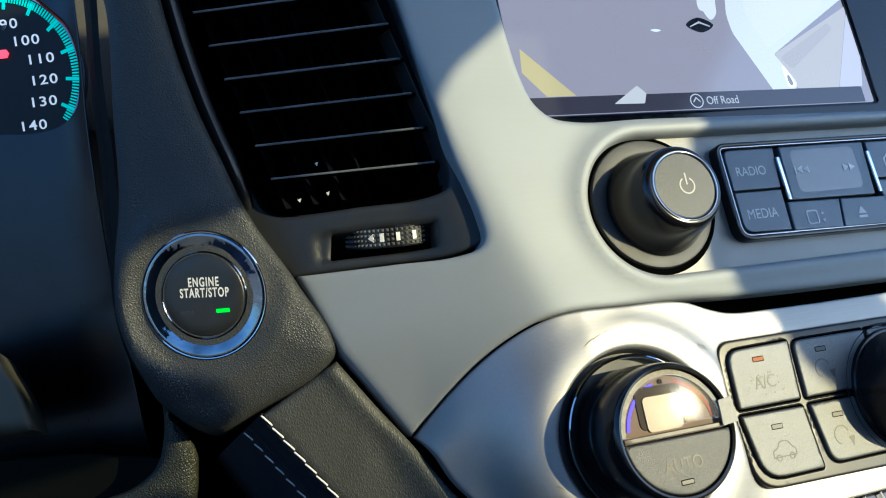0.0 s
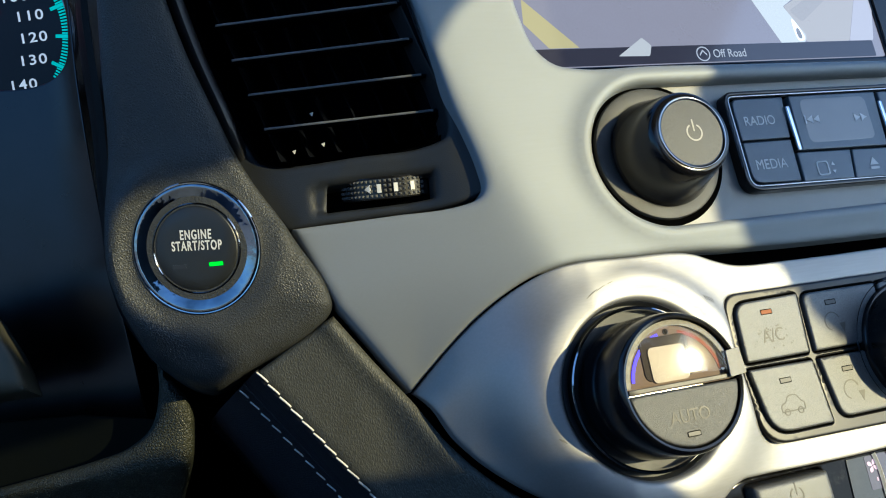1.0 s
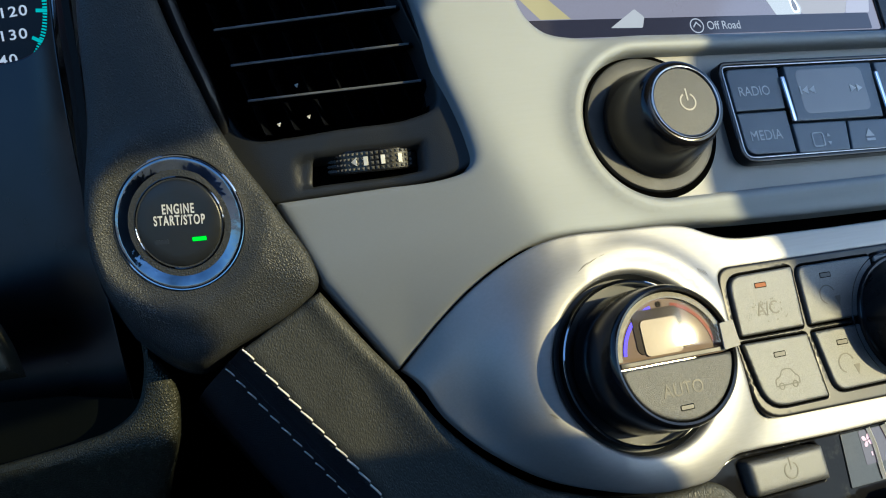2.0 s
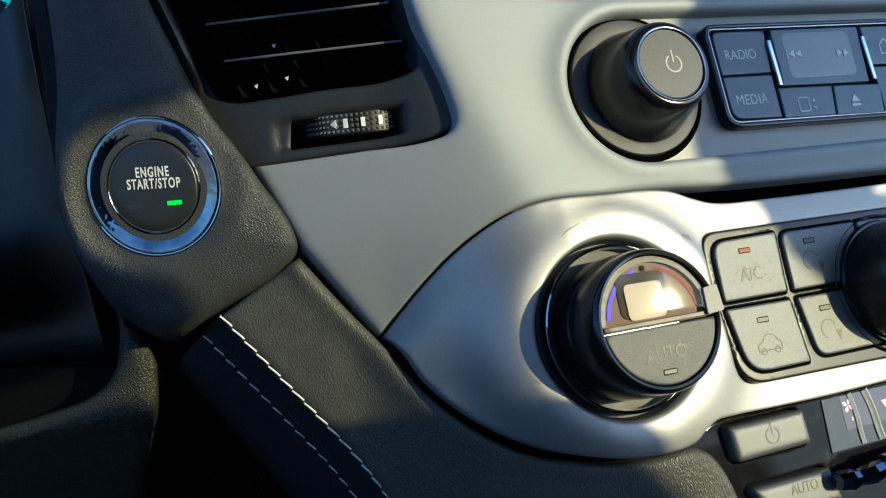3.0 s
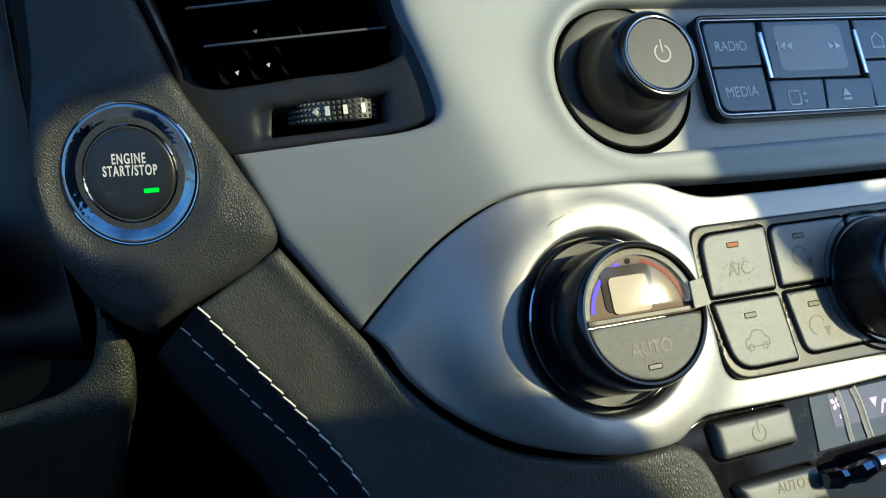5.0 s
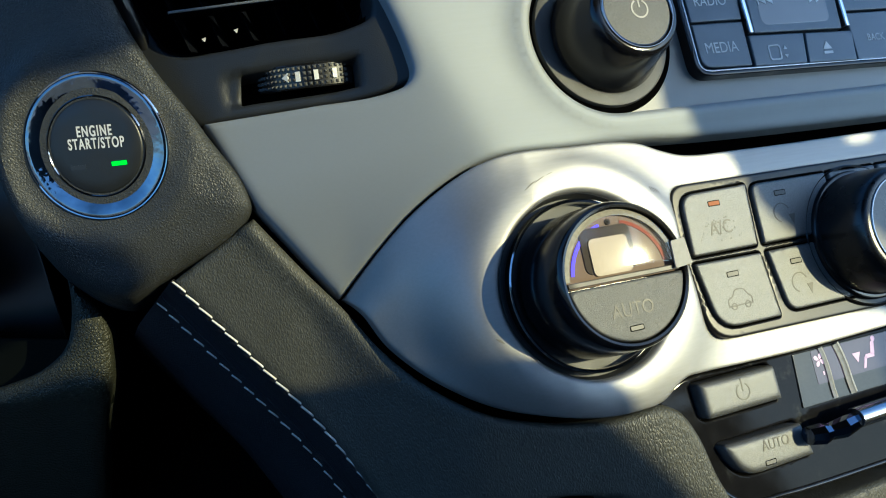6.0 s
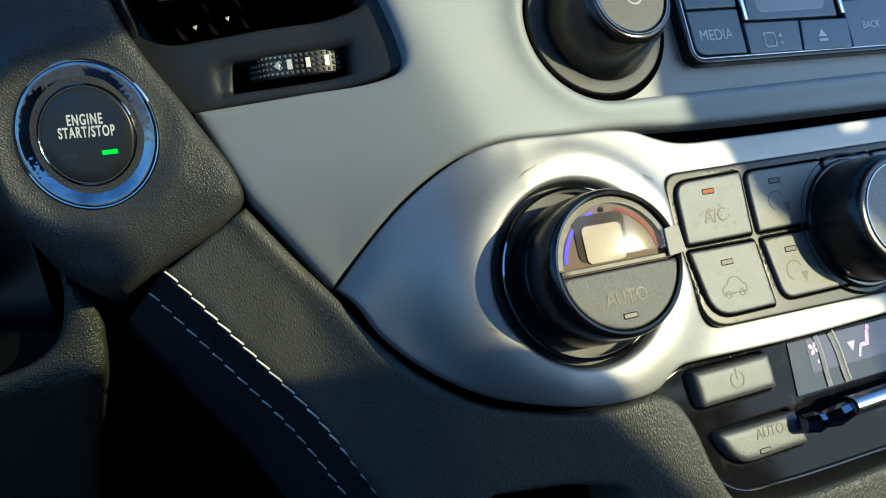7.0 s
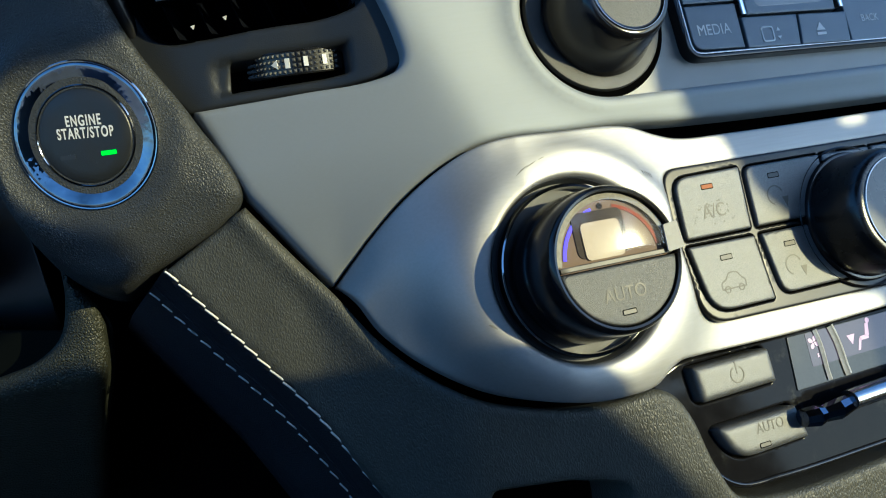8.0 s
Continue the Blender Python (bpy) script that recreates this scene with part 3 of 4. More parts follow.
part("lamp", flat(rrect(4.6, -7.4, 10.2, -5.8, 0.2, 2), 0.40), GREEN, cap, "lit green lamp")
part("lamp", flat(rrect(-10.4, -7.4, -4.8, -5.8, 0.2, 2), 0.36), mat("unlit dark lamp", (0.012, 0.012, 0.013), 0.3), cap)

# ---------------------------------------------------------------- air vent beside the pod
plate_line = curve([(-142.8, 16.6), (-104, 13.6), (-80, 11.6), (-72.4, 14.2), (-71.4, 22), (-80, 50), (-86, 76), (-91, 98), (-95, 117), (-100, 145), (-107, 189), (-196, 189), (-186, 127), (-178, 94), (-168, 65), (-158.6, 41.5)], 1.8, sharp=(0, 10, 11))
cavity = curve([(-153.4, 53.4), (-150.2, 46.4), (-145.2, 42.8), (-136.8, 40.8), (-110, 37.6), (-90, 36.0), (-83.2, 37.4), (-81.6, 43.5), (-89.6, 79), (-98, 111), (-109, 160), (-112, 180), (-190, 180), (-184, 158), (-176, 130), (-165.5, 89)], 1.6, sharp=(11, 12))
wheel_slot = quad([(-127.4, 19.9), (-88.5, 16.2), (-88.2, 25.8), (-126.4, 30.0)], 0.8, 4)
vent = thing("air_vent", stack(), "black slatted air vent set in the silver fascia", "air vent")


def plate_height(u, v, d, e):
    scoop = 2.4 * np.exp(-(((u + 129.5) / 3.4) ** 4)) * np.exp(-(((v - 25.3) / 5.6) ** 6))
    lip = -2.5 * np.clip((v - 38) / 20, 0, 1)
    k = np.clip((u + 100) / 20, 0, 1)
    base = np.minimum(wing(u, v) - 4.5, skin(u, v) - 3.5)
    return base + (np.maximum(base, skin(u, v) - 5.5) - base) * k * k * (3 - 2 * k) - scoop + lip


part("vent_plate", sheet(plate_line, [cavity, wheel_slot], plate_height, r=1.2, hole_r=2.4, hole_drop=2.4, skirt=8, hole_skirt=12, grid=2.2), SOFT, vent)
part("cavity_wall", sheet(cavity + (cavity - cavity.mean(0)) * 0.01, [], lambda u, v, d, e: wing(u, v) - 85 + 0 * u, r=0.2, skirt=-77, grid=12), VENT_SHADE, vent)


def slat_geo(length, deep=15.0, thick=2.1):
    prof = [(0.0, 0.35), (0.35, 0.0), (0.9, -0.15), (deep * 0.6, 0.25), (deep, 0.9), (deep, thick - 0.9), (deep * 0.6, thick - 0.3), (0.9, thick * 0.62), (0.35, thick * 0.55)]
    verts, faces = [], []
    for x, pinch in ((0, 1.0), (1.2, 0.0), (length - 1.2, 0.0), (length, 1.0)):
        verts += [(x, y - thick * 0.3, -d - pinch * 1.0) for d, y in prof]
    m = len(prof)
    for s in range(3):
        for j in range(m):
            k = (j + 1) % m
            faces.append((s * m + j, s * m + k, (s + 1) * m + k, (s + 1) * m + j))
    faces += [tuple(range(m))[::-1], tuple(range(3 * m, 4 * m))]
    return verts, faces


for i in range(9):
    # the slats step up the cavity, whose sides lean to the left
    u0, v0 = -148.3 - 4.85 * i, 58.0 + 14.1 * i
    lu = -84.8 - 3.35 * i
    ln = (lu - u0) * 1.108 + 1.0
    sl = part("slat", slat_geo(ln), VENT_SHADE, vent)
    # pale tube stands in for the light caught by the rounded nose
    part("front_edge", tube([(1.2, 0.05, 0.15), (2.2, 0.1, 0.35), (ln * 0.5, 0.1, 0.4), (ln - 2.2, 0.1, 0.35), (ln - 1.2, 0.05, 0.15)], 0.5, 8), SLAT_HIGHLIGHT, sl, "front edge with its highlight painted in")
    m = DASH.inverted() @ on_wing(u0, v0, -12)
    sl.matrix_basis = m @ pose(0, 0, 0, -4, 0, 0)
for i in range(6):
    vane = part("vane", slat_geo(120, 26, 1.6), VENT_SHADE, vent)
    m = DASH.inverted() @ on_wing(-140.5 + i * 11.5, 50.0 - i * 0.7, -30)
    vane.matrix_basis = m @ pose(0, 0, 0, 0, 0, 108)
for u0, v0 in ((-136.5, 50.6), (-125.0, 50.9), (-128.5, 63.5)):
    tip = part("vane_clip", flat([(0, 0), (1.5, 0.4), (0.9, -1.2)], 0.0, 0.8), PRINT_DIM, vent)
    tip.matrix_basis = DASH.inverted() @ on_wing(u0, v0, -22)

# thumbwheel
tw = thing("thumbwheel", on_wing(-107, 23.6, -2.5, 0, 22.0), "ribbed black thumbwheel with white marks in the vent plate", "thumbwheel")
WR = 22.0
prof = [(WR - 3, -4.6), (WR, -4.3), (WR + 0.2, -3.9), (WR, -3.7), (WR, 3.7), (WR + 0.2, 3.9), (WR, 4.3), (WR - 3, 4.6)]
va, fa = [], []
for i in range(61):
    a = radians(-75 + 150 * i / 60)
    va += [(r * math.sin(a), y, r * math.cos(a)) for r, y in prof]
for i in range(60):
    fa += [(i * 8 + j, i * 8 + j + 1, i * 8 + 9 + j, i * 8 + 8 + j) for j in range(7)]
rim = part("rim", (va, fa), RUBBER, tw)
stud = bpy.data.meshes.new("stud")
s = 0.62 * MM
stud.from_pydata([(-s, -s, 0), (s, -s, 0), (s, s, 0), (-s, s, 0), (-s * 0.3, -s * 0.3, 0.7 * MM), (s * 0.3, -s * 0.3, 0.7 * MM), (s * 0.3, s * 0.3, 0.7 * MM), (-s * 0.3, s * 0.3, 0.7 * MM)], [],
                 [(0, 1, 5, 4), (1, 2, 6, 5), (2, 3, 7, 6), (3, 0, 4, 7), (4, 5, 6, 7)])
stud.materials.append(mat("stud plastic", (0.06, 0.06, 0.06), 0.5, spec=0.3))
for c in range(21):
    a = -58 + 5.0 * c
    for row in range(4):
        ob = new("stud", stud)
        ob.parent = rim
        ob.matrix_basis = pose(0, 0, 0, 0, a, 0) @ at(0, -2.85 + 1.9 * row, WR)
for a, w in ((-7, 0), (5, 1), (22, 1), (39, 1)):
    geo = flat([(-1.4, 0), (1.0, -1.6), (1.0, 1.6)], 0.75, 0.7) if w == 0 else flat([(-0.8, -1.7), (0.8, -1.7), (0.8, 1.7), (-0.8, 1.7)], 0.75, 0.7)
    mk = part("mark", geo, WHITE, rim, "white mark")
    mk.matrix_basis = pose(0, 0, 0, 0, a - 9, 0) @ at(0, 0, WR)
part("well", ([(-24, -8, -14), (26, -8, -14), (26, 8, -14), (-24, 8, -14)], [(0, 1, 2, 3)]), BLACK, tw)

# ---------------------------------------------------------------- radio panel
radio = thing("radio_panel", stack(0, 0, -4.5), "dark grey radio control panel with backlit-legend buttons", "radio")
part("faceplate", sheet(inset(radio_hole, -2.0), [], None, r=0.3, skirt=5, grid=8), RECESS, radio)
box = quad([(37.0, -0.2), (182, -2.2), (182, 43.8), (36.2, 43.8)], (7, 2, 2, 5), 6)
part("button_surround", sheet(box, [inset(box, 1.6)], lambda u, v, d, e: 5.4 + 0 * u, r=0.5, skirt=6, grid=9), GLOSS, radio)
part("surround_line", sheet(inset(box, 1.7), [inset(box, 2.5)], lambda u, v, d, e: 5.2 + 0 * u, r=0.25, skirt=4, grid=9), mat("bright edge line", (0.25, 0.26, 0.28), 0.25, 0.8), radio)
part("button_bed", sheet(inset(box, 1.0), [], lambda u, v, d, e: 1.0 + 0 * u, r=0.2, skirt=1, grid=20), BLACK, radio)


def radio_button(corners, r, h=5.2, label="", dome=0.0):
    return part("button", pad(quad(corners, r, 4), h, 0.6, 4.0, 4.0, dome), BUTTON, radio, label)


b = radio_button([(40.0, 21.7), (64.8, 21.7), (66.4, 40.4), (39.8, 40.4)], (0.6, 0.6, 0.6, 3.4))
words("RADIO", 5.9, at(51.4, 30.0, 5.27), PRINT_DIM, b, wide=0.88)
b = radio_button([(40.2, 3.0), (64.4, 2.4), (64.7, 21.0), (40.0, 21.0)], (5.0, 0.6, 0.6, 0.6))
words("MEDIA", 6.2, at(51.4, 10.6, 5.27), PRINT_DIM, b, wide=0.88)
b = radio_button([(68.8, 15.4), (115.2, 14.8), (116.6, 40.4), (69.2, 40.4)], 0.6, 5.6)
part("inset_pad", sheet(rrect(74, 18.5, 110, 38.5, 3), [], lambda u, v, d, e: 5.68 - 0.05 + 0 * u, r=0.25, drop=0.08, skirt=0.4, grid=9), mat("button pad", (0.125, 0.128, 0.134), 0.35, 0.6, fine=3000), b)
for x in (76.8, 80.4):
    part("arrow", flat([(x - 1.6, 29), (x + 1.6, 27.2), (x + 1.6, 30.8)], 5.85), PRINT_DIM, b)
for x in (102.8, 106.4):
    part("arrow", flat([(x + 1.6, 28.6), (x - 1.6, 30.4), (x - 1.6, 26.8)], 5.85), PRINT_DIM, b)
part("arrow_bar", flat(rrect(74.2, 27.2, 74.9, 30.8, 0.1, 2), 5.85), PRINT_DIM, b)
for x in (66.9, 117.9):
    part("chrome_bar", pad(quad([(x - 0.9, 15.4), (x + 1.1, 15.4), (x + 0.6, 35.6), (x - 1.4, 35.6)], 0.4, 3), 6.6, 0.5, 5, 9), CHROME, radio, "narrow chrome bar")
b = radio_button([(65.4, 1.8), (92.0, 1.2), (93.8, 14.3), (65.6, 14.8)], 0.5, 5.6)
part("screen_icon", sheet(rrect(73.4, 3.6, 79.6, 10.0, 1.2, 4), [rrect(74.0, 4.2, 79.0, 9.4, 0.9, 4)], lambda u, v, d, e: 5.85 + 0 * u, r=0.05, skirt=0.2, grid=9), PRINT_DIM, b)
part("arrow", flat([(81, 7.8), (83, 7.8), (82, 9.4)], 5.85), PRINT_DIM, b)
part("arrow", flat([(81, 5.6), (83, 5.6), (82, 4.0)], 5.85), PRINT_DIM, b)
b = radio_button([(92.8, 1.2), (118.9, 0.6), (120.2, 13.7), (94.6, 14.2)], 0.5, 5.6)
part("eject_icon", flat([(101.8, 6.4), (106.6, 6.4), (104.2, 9.8)], 5.85), PRINT_DIM, b)
part("eject_bar", flat(rrect(101.8, 4.4, 106.6, 5.5, 0.1, 2), 5.85), PRINT_DIM, b)
b = radio_button([(119.6, 22.4), (150, 22.4), (150, 40.4), (118.8, 40.4)], 0.6)
part("home_icon", sheet(quad([(126.5, 27), (133.5, 27), (133.5, 31.6), (130, 34.6), (126.5, 31.6)], 0.3, 2), [quad([(127.2, 27.7), (132.8, 27.7), (132.8, 31.3), (130, 33.7), (127.2, 31.3)], 0.2, 2)],
     lambda u, v, d, e: 5.4 + 0 * u, r=0.05, skirt=0.2, grid=9), PRINT_DIM, b)
b = radio_button([(120.0, 0.8), (150, 0.4), (150, 21.6), (119.8, 21.6)], 0.6)
words("BACK", 4.4, at(133, 10, 5.27), PRINT_DIM, b, wide=0.86)
radio_button([(151, 0.4), (180, 0), (180, 40.4), (151, 40.4)], 0.6)

# volume knob
vk = thing("volume_knob", stack(2.4, 20.1, -4.3), "round black volume knob with chrome ring and power symbol", "knob")
part("washer", lathe([(28.0, -1), (28.0, 1.5), (27.6, 2.2), (26.8, 2.4), (24.0, 2.4), (20.5, 2.1), (20.0, 1.7), (19.8, -1)], 96, -1.0, 0.5), WASHER, vk, "textured dark grey base ring")
part("base_gap", lathe([(30.5, 0.3), (0.1, 0.3)], 72, -1.0, 0.3), BLACK, vk)
part("grip", lathe([(22.6, 3), (22.0, 5), (20.6, 9), (19.2, 14), (18.1, 18.5), (17.4, 21.0), (16.9, 22.5), (16.1, 23.4), (15.2, 23.8), (14.4, 23.8)], 96), KNOBGLOSS, vk)
part("ring", lathe([(14.6, 21.5), (14.6, 24.0), (14.4, 24.35), (14.0, 24.4), (13.6, 24.2), (13.4, 22.4)], 96), DIMCHROME, vk, "polished chrome ring")
face = part("face", lathe([(13.4, 20), (13.4, 23.5), (13.1, 23.8), (8, 24.0), (0.1, 24.1)], 96), CAP_GREY, vk, "grey metallic cap face")
part("power_arc", arc_band(0.8, -0.2, 2.9, 3.5, 118, 422, 24.22), POWER_PRINT, face)
part("power_bar", flat(rrect(0.5, 0.2, 1.1, 5.0, 0.1, 2), 24.25), POWER_PRINT, face)

# ---------------------------------------------------------------- climate buttons
cp = thing("climate_keypad", stack(0, 0, -2.0), "climate control button panel with grey keys in black frame", "climate control")
part("bed", sheet(inset(climate_hole, 1.0), [], lambda u, v, d, e: -1.5 + 0 * u, r=0.2, skirt=1, grid=20), BLACK, cp)
CLIMATE_KEYS = [([(14.0, -67.2), (43.4, -67.2), (44.6, -43.8), (14.6, -44.4)], (1.5, 0.8, 0.8, 6)), ([(18.0, -94.6), (46.0, -94.6), (43.6, -70.2), (13.8, -69.9)], (9, 0.8, 0.8, 1.0)),
        ([(46.6, -67.2), (84, -67.2), (84, -44.2), (47.0, -44.2)], (0.8, 0.8, 0.8, 4)), ([(50.6, -93.6), (84, -93.6), (84, -70.2), (47.0, -70.2)], (5, 0.8, 0.8, 0.8)),
        ([(112, -67.2), (150, -67.2), (150, -44.2), (112, -44.2)], 0.8), ([(112, -93.6), (150, -93.6), (150, -70.2), (112, -70.2)], 0.8),
        ([(85.5, -49.5), (110.5, -49.5), (110.5, -44.2), (85.5, -44.2)], 0.8)]
pockets = [inset(quad(corners, r, 5), -0.75) for corners, r in CLIMATE_KEYS]
part("frame", sheet(inset(climate_hole, -1.0), pockets, lambda u, v, d, e: 2.9 + 0 * u, r=0.9, hole_r=0.5, skirt=6, grid=5), FRAME_BLACK, cp, "satin black frame")
for i, (corners, r) in enumerate(CLIMATE_KEYS):
    key = part("key", pad(quad(corners, r, 5), 4.2, 0.9, 5.0, 4.0), BUTTON_GREY, cp, "grey metallic key")
    if i < 4:
        x, y = ((28.1, -49.2), (28.6, -75.9), (59.4, -49.2), (58.6, -75.8))[i]
        lamp_window(key, x, y, 4.2, ORANGE if i == 0 else None)
    if i == 0:
        words("A/C", 7.4, at(28.6, -58.6, 4.25), PRINT_DARK, key, wide=0.85)
        for _ in range(46):
            x, y, w = random.gauss(28.6, 4.6), random.gauss(-58.4, 2.6), random.uniform(0.2, 0.55)
            if -64 < y < -52.5:
                part("wear_fleck", flat([(x - w, y), (x, y - w * 0.6), (x + w * 0.7, y + w * 0.2), (x - w * 0.1, y + w)], 4.27, 0.08), PRINT_DARK, key)
    if i == 1:
        # a car seen from the side with an arrow round inside it
        car = [(29 + (x - 29) * 0.62, -85.2 + (y + 84) * 0.8) for x, y in ((20, -87), (20.6, -83.5), (24, -82.2), (26.5, -79.6), (33, -79.6), (36, -82.4), (38, -83.6), (38, -87))]
        loop = curve(car, 0.8, sharp=(0, 7))
        part("car_icon", sheet(loop, [inset(loop if area(loop) > 0 else loop[::-1], 0.5)], lambda u, v, d, e: 4.26 + 0 * u, r=0.05, skirt=0.15, grid=9), PRINT_DARK, key)
        for cx in (25.9, 32.1):
            part("wheel_icon", arc_band(cx, -87.6, 0.9, 1.35, 0, 360, 4.3), PRINT_DARK, key)
    if i in (2, 3):
        part("vent_icon", arc_band(58, -57 if i == 2 else -84, 3.4, 3.9, 20, 250, 4.28), PRINT_DARK, key)
        part("vent_arrow", flat([(61, -58 if i == 2 else -85), (64, -58 if i == 2 else -85), (62.5, -62 if i == 2 else -89)], 4.28), PRINT_DARK, key)

# big climate knob on the driver's side
ck = thing("temperature_dial", stack(*KNOB, -6.0), "large black rotary dial with clear dome and auto key", "dial")
part("well", lathe([(32.8, 4.6), (32.2, 4.2), (31.6, 2.0), (31.2, 0.8), (24, 0.5), (0.1, 0.5)], 96, -0.2, 0.1), SOFT, ck, "black well")
part("outer_ring", lathe([(30.3, 0), (30.3, 5.2), (30.0, 5.8), (29.5, 6.0), (29.0, 5.6), (28.8, 0)], 96, 0.2, 0.1), CHROME, ck, "thin chrome ring")
part("grip", lathe([(25.4, 4), (25.2, 12), (24.6, 22), (24.0, 27.5), (23.5, 29.0), (22.6, 29.8), (21.8, 29.6), (21.6, 27.0), (21.5, 18.0)], 96), KNOBGLOSS, ck)
CZ = 28.2
low_half = np.array([(21.3 * math.cos(radians(a)), 21.3 * math.sin(radians(a))) for a in np.linspace(185.5, 354.5, 50)])
up_half = np.array([(21.3 * math.cos(radians(a)), 21.3 * math.sin(radians(a))) for a in np.linspace(-4.5, 184.5, 56)])
auto = part("auto_button", pad(low_half, CZ + 1.0, 0.8, 5, 4.0), CAP_GREY, ck, "grey metallic auto key")
words("AUTO", 6.2, at(-0.5, -11.2, CZ + 1.06), PRINT_DARK, auto, wide=0.9)
lamp_window(auto, -0.6, -17.0, CZ + 1.0, w=5.4, t=1.5)
dial = part("dial_face", pad(up_half, CZ - 1.5, 0.2, 2, 9), mat("bronze dial face", (0.12, 0.085, 0.072), 0.6, 0.0, fine=2500, spec=0.2), ck, "bronze-toned dial face")
# a window's reflection and its dark frame, put into these two colours
part("reflection_frame", sheet(rrect(-12.5, 1.8, 6.5, 16.5, 2.5), [rrect(-10.2, 1.0, 4.2, 13.0, 1.8)], lambda u, v, d, e: CZ - 1.1 + 0 * u, r=0.2, skirt=0.6, grid=9), mat("dial shadow frame", (0.035, 0.03, 0.03), 0.7, spec=0.1), dial)
part("readout", flat(rrect(-10.2, 1.0, 4.2, 13.0, 1.8), CZ - 1.2), mat("pale reflection readout", (0.22, 0.19, 0.18), 0.34, 0.0, spec=0.12), dial, "pale readout with a painted-in reflection", at=at(0, 0, 0.35, 0, 0.6, 0))
part("cool_arc", arc_band(-0.2, 0, 16.8, 18.0, 104, 172, CZ - 1.2), mat("blue arc", (0.05, 0.04, 0.45), 0.6, spec=0.1, emit=(0.10, 0.06, 1.0, 0.8)), dial, "glowing blue arc")
part("warm_arc", arc_band(-0.2, 0, 16.8, 18.0, 8, 78, CZ - 1.2), mat("red arc", (0.20, 0.045, 0.03), 0.7, spec=0.1), dial, "dull red arc")
part("pin", lathe([(1.0, CZ - 1.4), (1.0, CZ - 1.1), (0.1, CZ - 1.1)], 20, -1.0, 17.6), mat("pin", (0.012, 0.010, 0.010), 0.8, spec=0.05), dial)
part("sill", pad(quad([(-20.6, -1.4), (20.6, -1.4), (20.8, 0.3), (-20.8, 0.3)], 0.2, 2), CZ + 0.4, 0.3, 6, 9), mat("sill plastic", (0.05, 0.045, 0.04), 0.5), ck)
dome_line = np.array([(21.2 * math.cos(radians(a)), 21.2 * math.sin(radians(a))) for a in np.linspace(1, 179, 60)])
dome = part("clear_dome", sheet(dome_line, [], lambda u, v, d, e: CZ + 1.6 - ((u - 8.0) ** 2 + (v - 8.0) ** 2) / 290.0, r=1.6, drop=1.2, skirt=6.5, grid=3.0), CLEAR, ck, "clear plastic dome")
dome.visible_shadow = False
part("dome_rim", arc_band(0, 0, 19.4, 21.3, 2, 178, CZ - 0.2, 60, 4.0), mat("frosted rim", (0.06, 0.06, 0.058), 0.4, 0.0, spec=0.2, mottle=0.7, scale=420), ck, "bright dome rim")
tab = thing("film_tab", stack(KNOB[0] + 19.8, KNOB[1] + 3.4, 23.4), "clear protective film tab stuck on the knob", "film tab")
part("film", pad(quad([(-1.5, -4.6), (5.2, -4.0), (4.4, 5.0), (-1.2, 4.4)], 0.6, 3), 0.5, 0.15, 0.35, 9), mat("milky film", (0.26, 0.255, 0.24), 0.5, spec=0.1), tab)

# fan knob, seen at the picture's edge
fk = thing("fan_knob", stack(95.0, -71.0, -2.0), "black rotary fan knob with chrome-ringed grey cap", "knob")
part("well", lathe([(28.4, 4.0), (28.0, 4.3), (27.5, 4.0), (27.2, 1), (0.1, 1)], 96), GLOSS, fk)
part("collar", lathe([(26.0, 0), (25.8, 4.6), (25.2, 5.8), (24.2, 6.0)], 96), KNOBGLOSS, fk)
part("grip", lathe([(24.4, 3), (24.0, 12), (23.0, 20), (22.0, 23.6), (21.2, 24.8), (20.0, 25.3), (18.8, 25.3)], 96), RUBBER, fk)
part("ring", lathe([(18.8, 24), (18.8, 25.5), (18.6, 25.8), (18.2, 25.8), (18.0, 25.0)], 96), DIMCHROME, fk)
part("face", lathe([(18.0, 22), (18.0, 24.8), (17.6, 25.1), (0.1, 25.4)], 96), CAP_GREY, fk)

# ---------------------------------------------------------------- lower gloss panel
lp_line = curve([(-6, -115.6), (1.0, -111.6), (7, -109.6), (29, -109.8), (56.5, -110), (110, -109.4), (190, -109.4), (190, -160.5), (91, -160.2), (37.5, -159.6), (20, -157.6), (11.5, -152), (4.8, -139.6), (-0.5, -124.1)], 1.6, sharp=(6, 7))
lp = thing("hvac_panel", stack(0, 0, -11.0), "piano black lower climate panel with smudges and keys", "climate control")
key_a = quad([(9.2, -126.4), (45.6, -126.0), (45.0, -111.2), (8.0, -111.4)], (3.5, 1.5, 2.5, 2.5), 5)
key_b = quad([(18.5, -149.5), (54, -148.8), (50.5, -134.6), (11.8, -134.6)], (9, 2, 1.5, 4), 6)
part("faceplate", sheet(lp_line, [key_a, key_b], None, r=0.8, hole_r=0.7, skirt=8, grid=4), GLOSS_WORN, lp)
part("bed", flat(rrect(4, -156, 120, -110, 1, 2), -5.0), BLACK, lp)
k1 = part("key", sheet(inset(key_a, 0.9), [], lambda u, v, d, e: 5.0 - 0.004 * (v + 117) ** 2, r=2.4, drop=2.2, skirt=9, grid=2.5), BUTTON_GREY, lp, "grey power key")
part("power_arc", arc_band(27, -118.6, 2.7, 3.2, 118, 422, 5.1), PRINT_DARK, k1)
part("power_bar", flat(rrect(26.75, -118.4, 27.25, -113.8, 0.1, 2), 5.1), PRINT_DARK, k1)
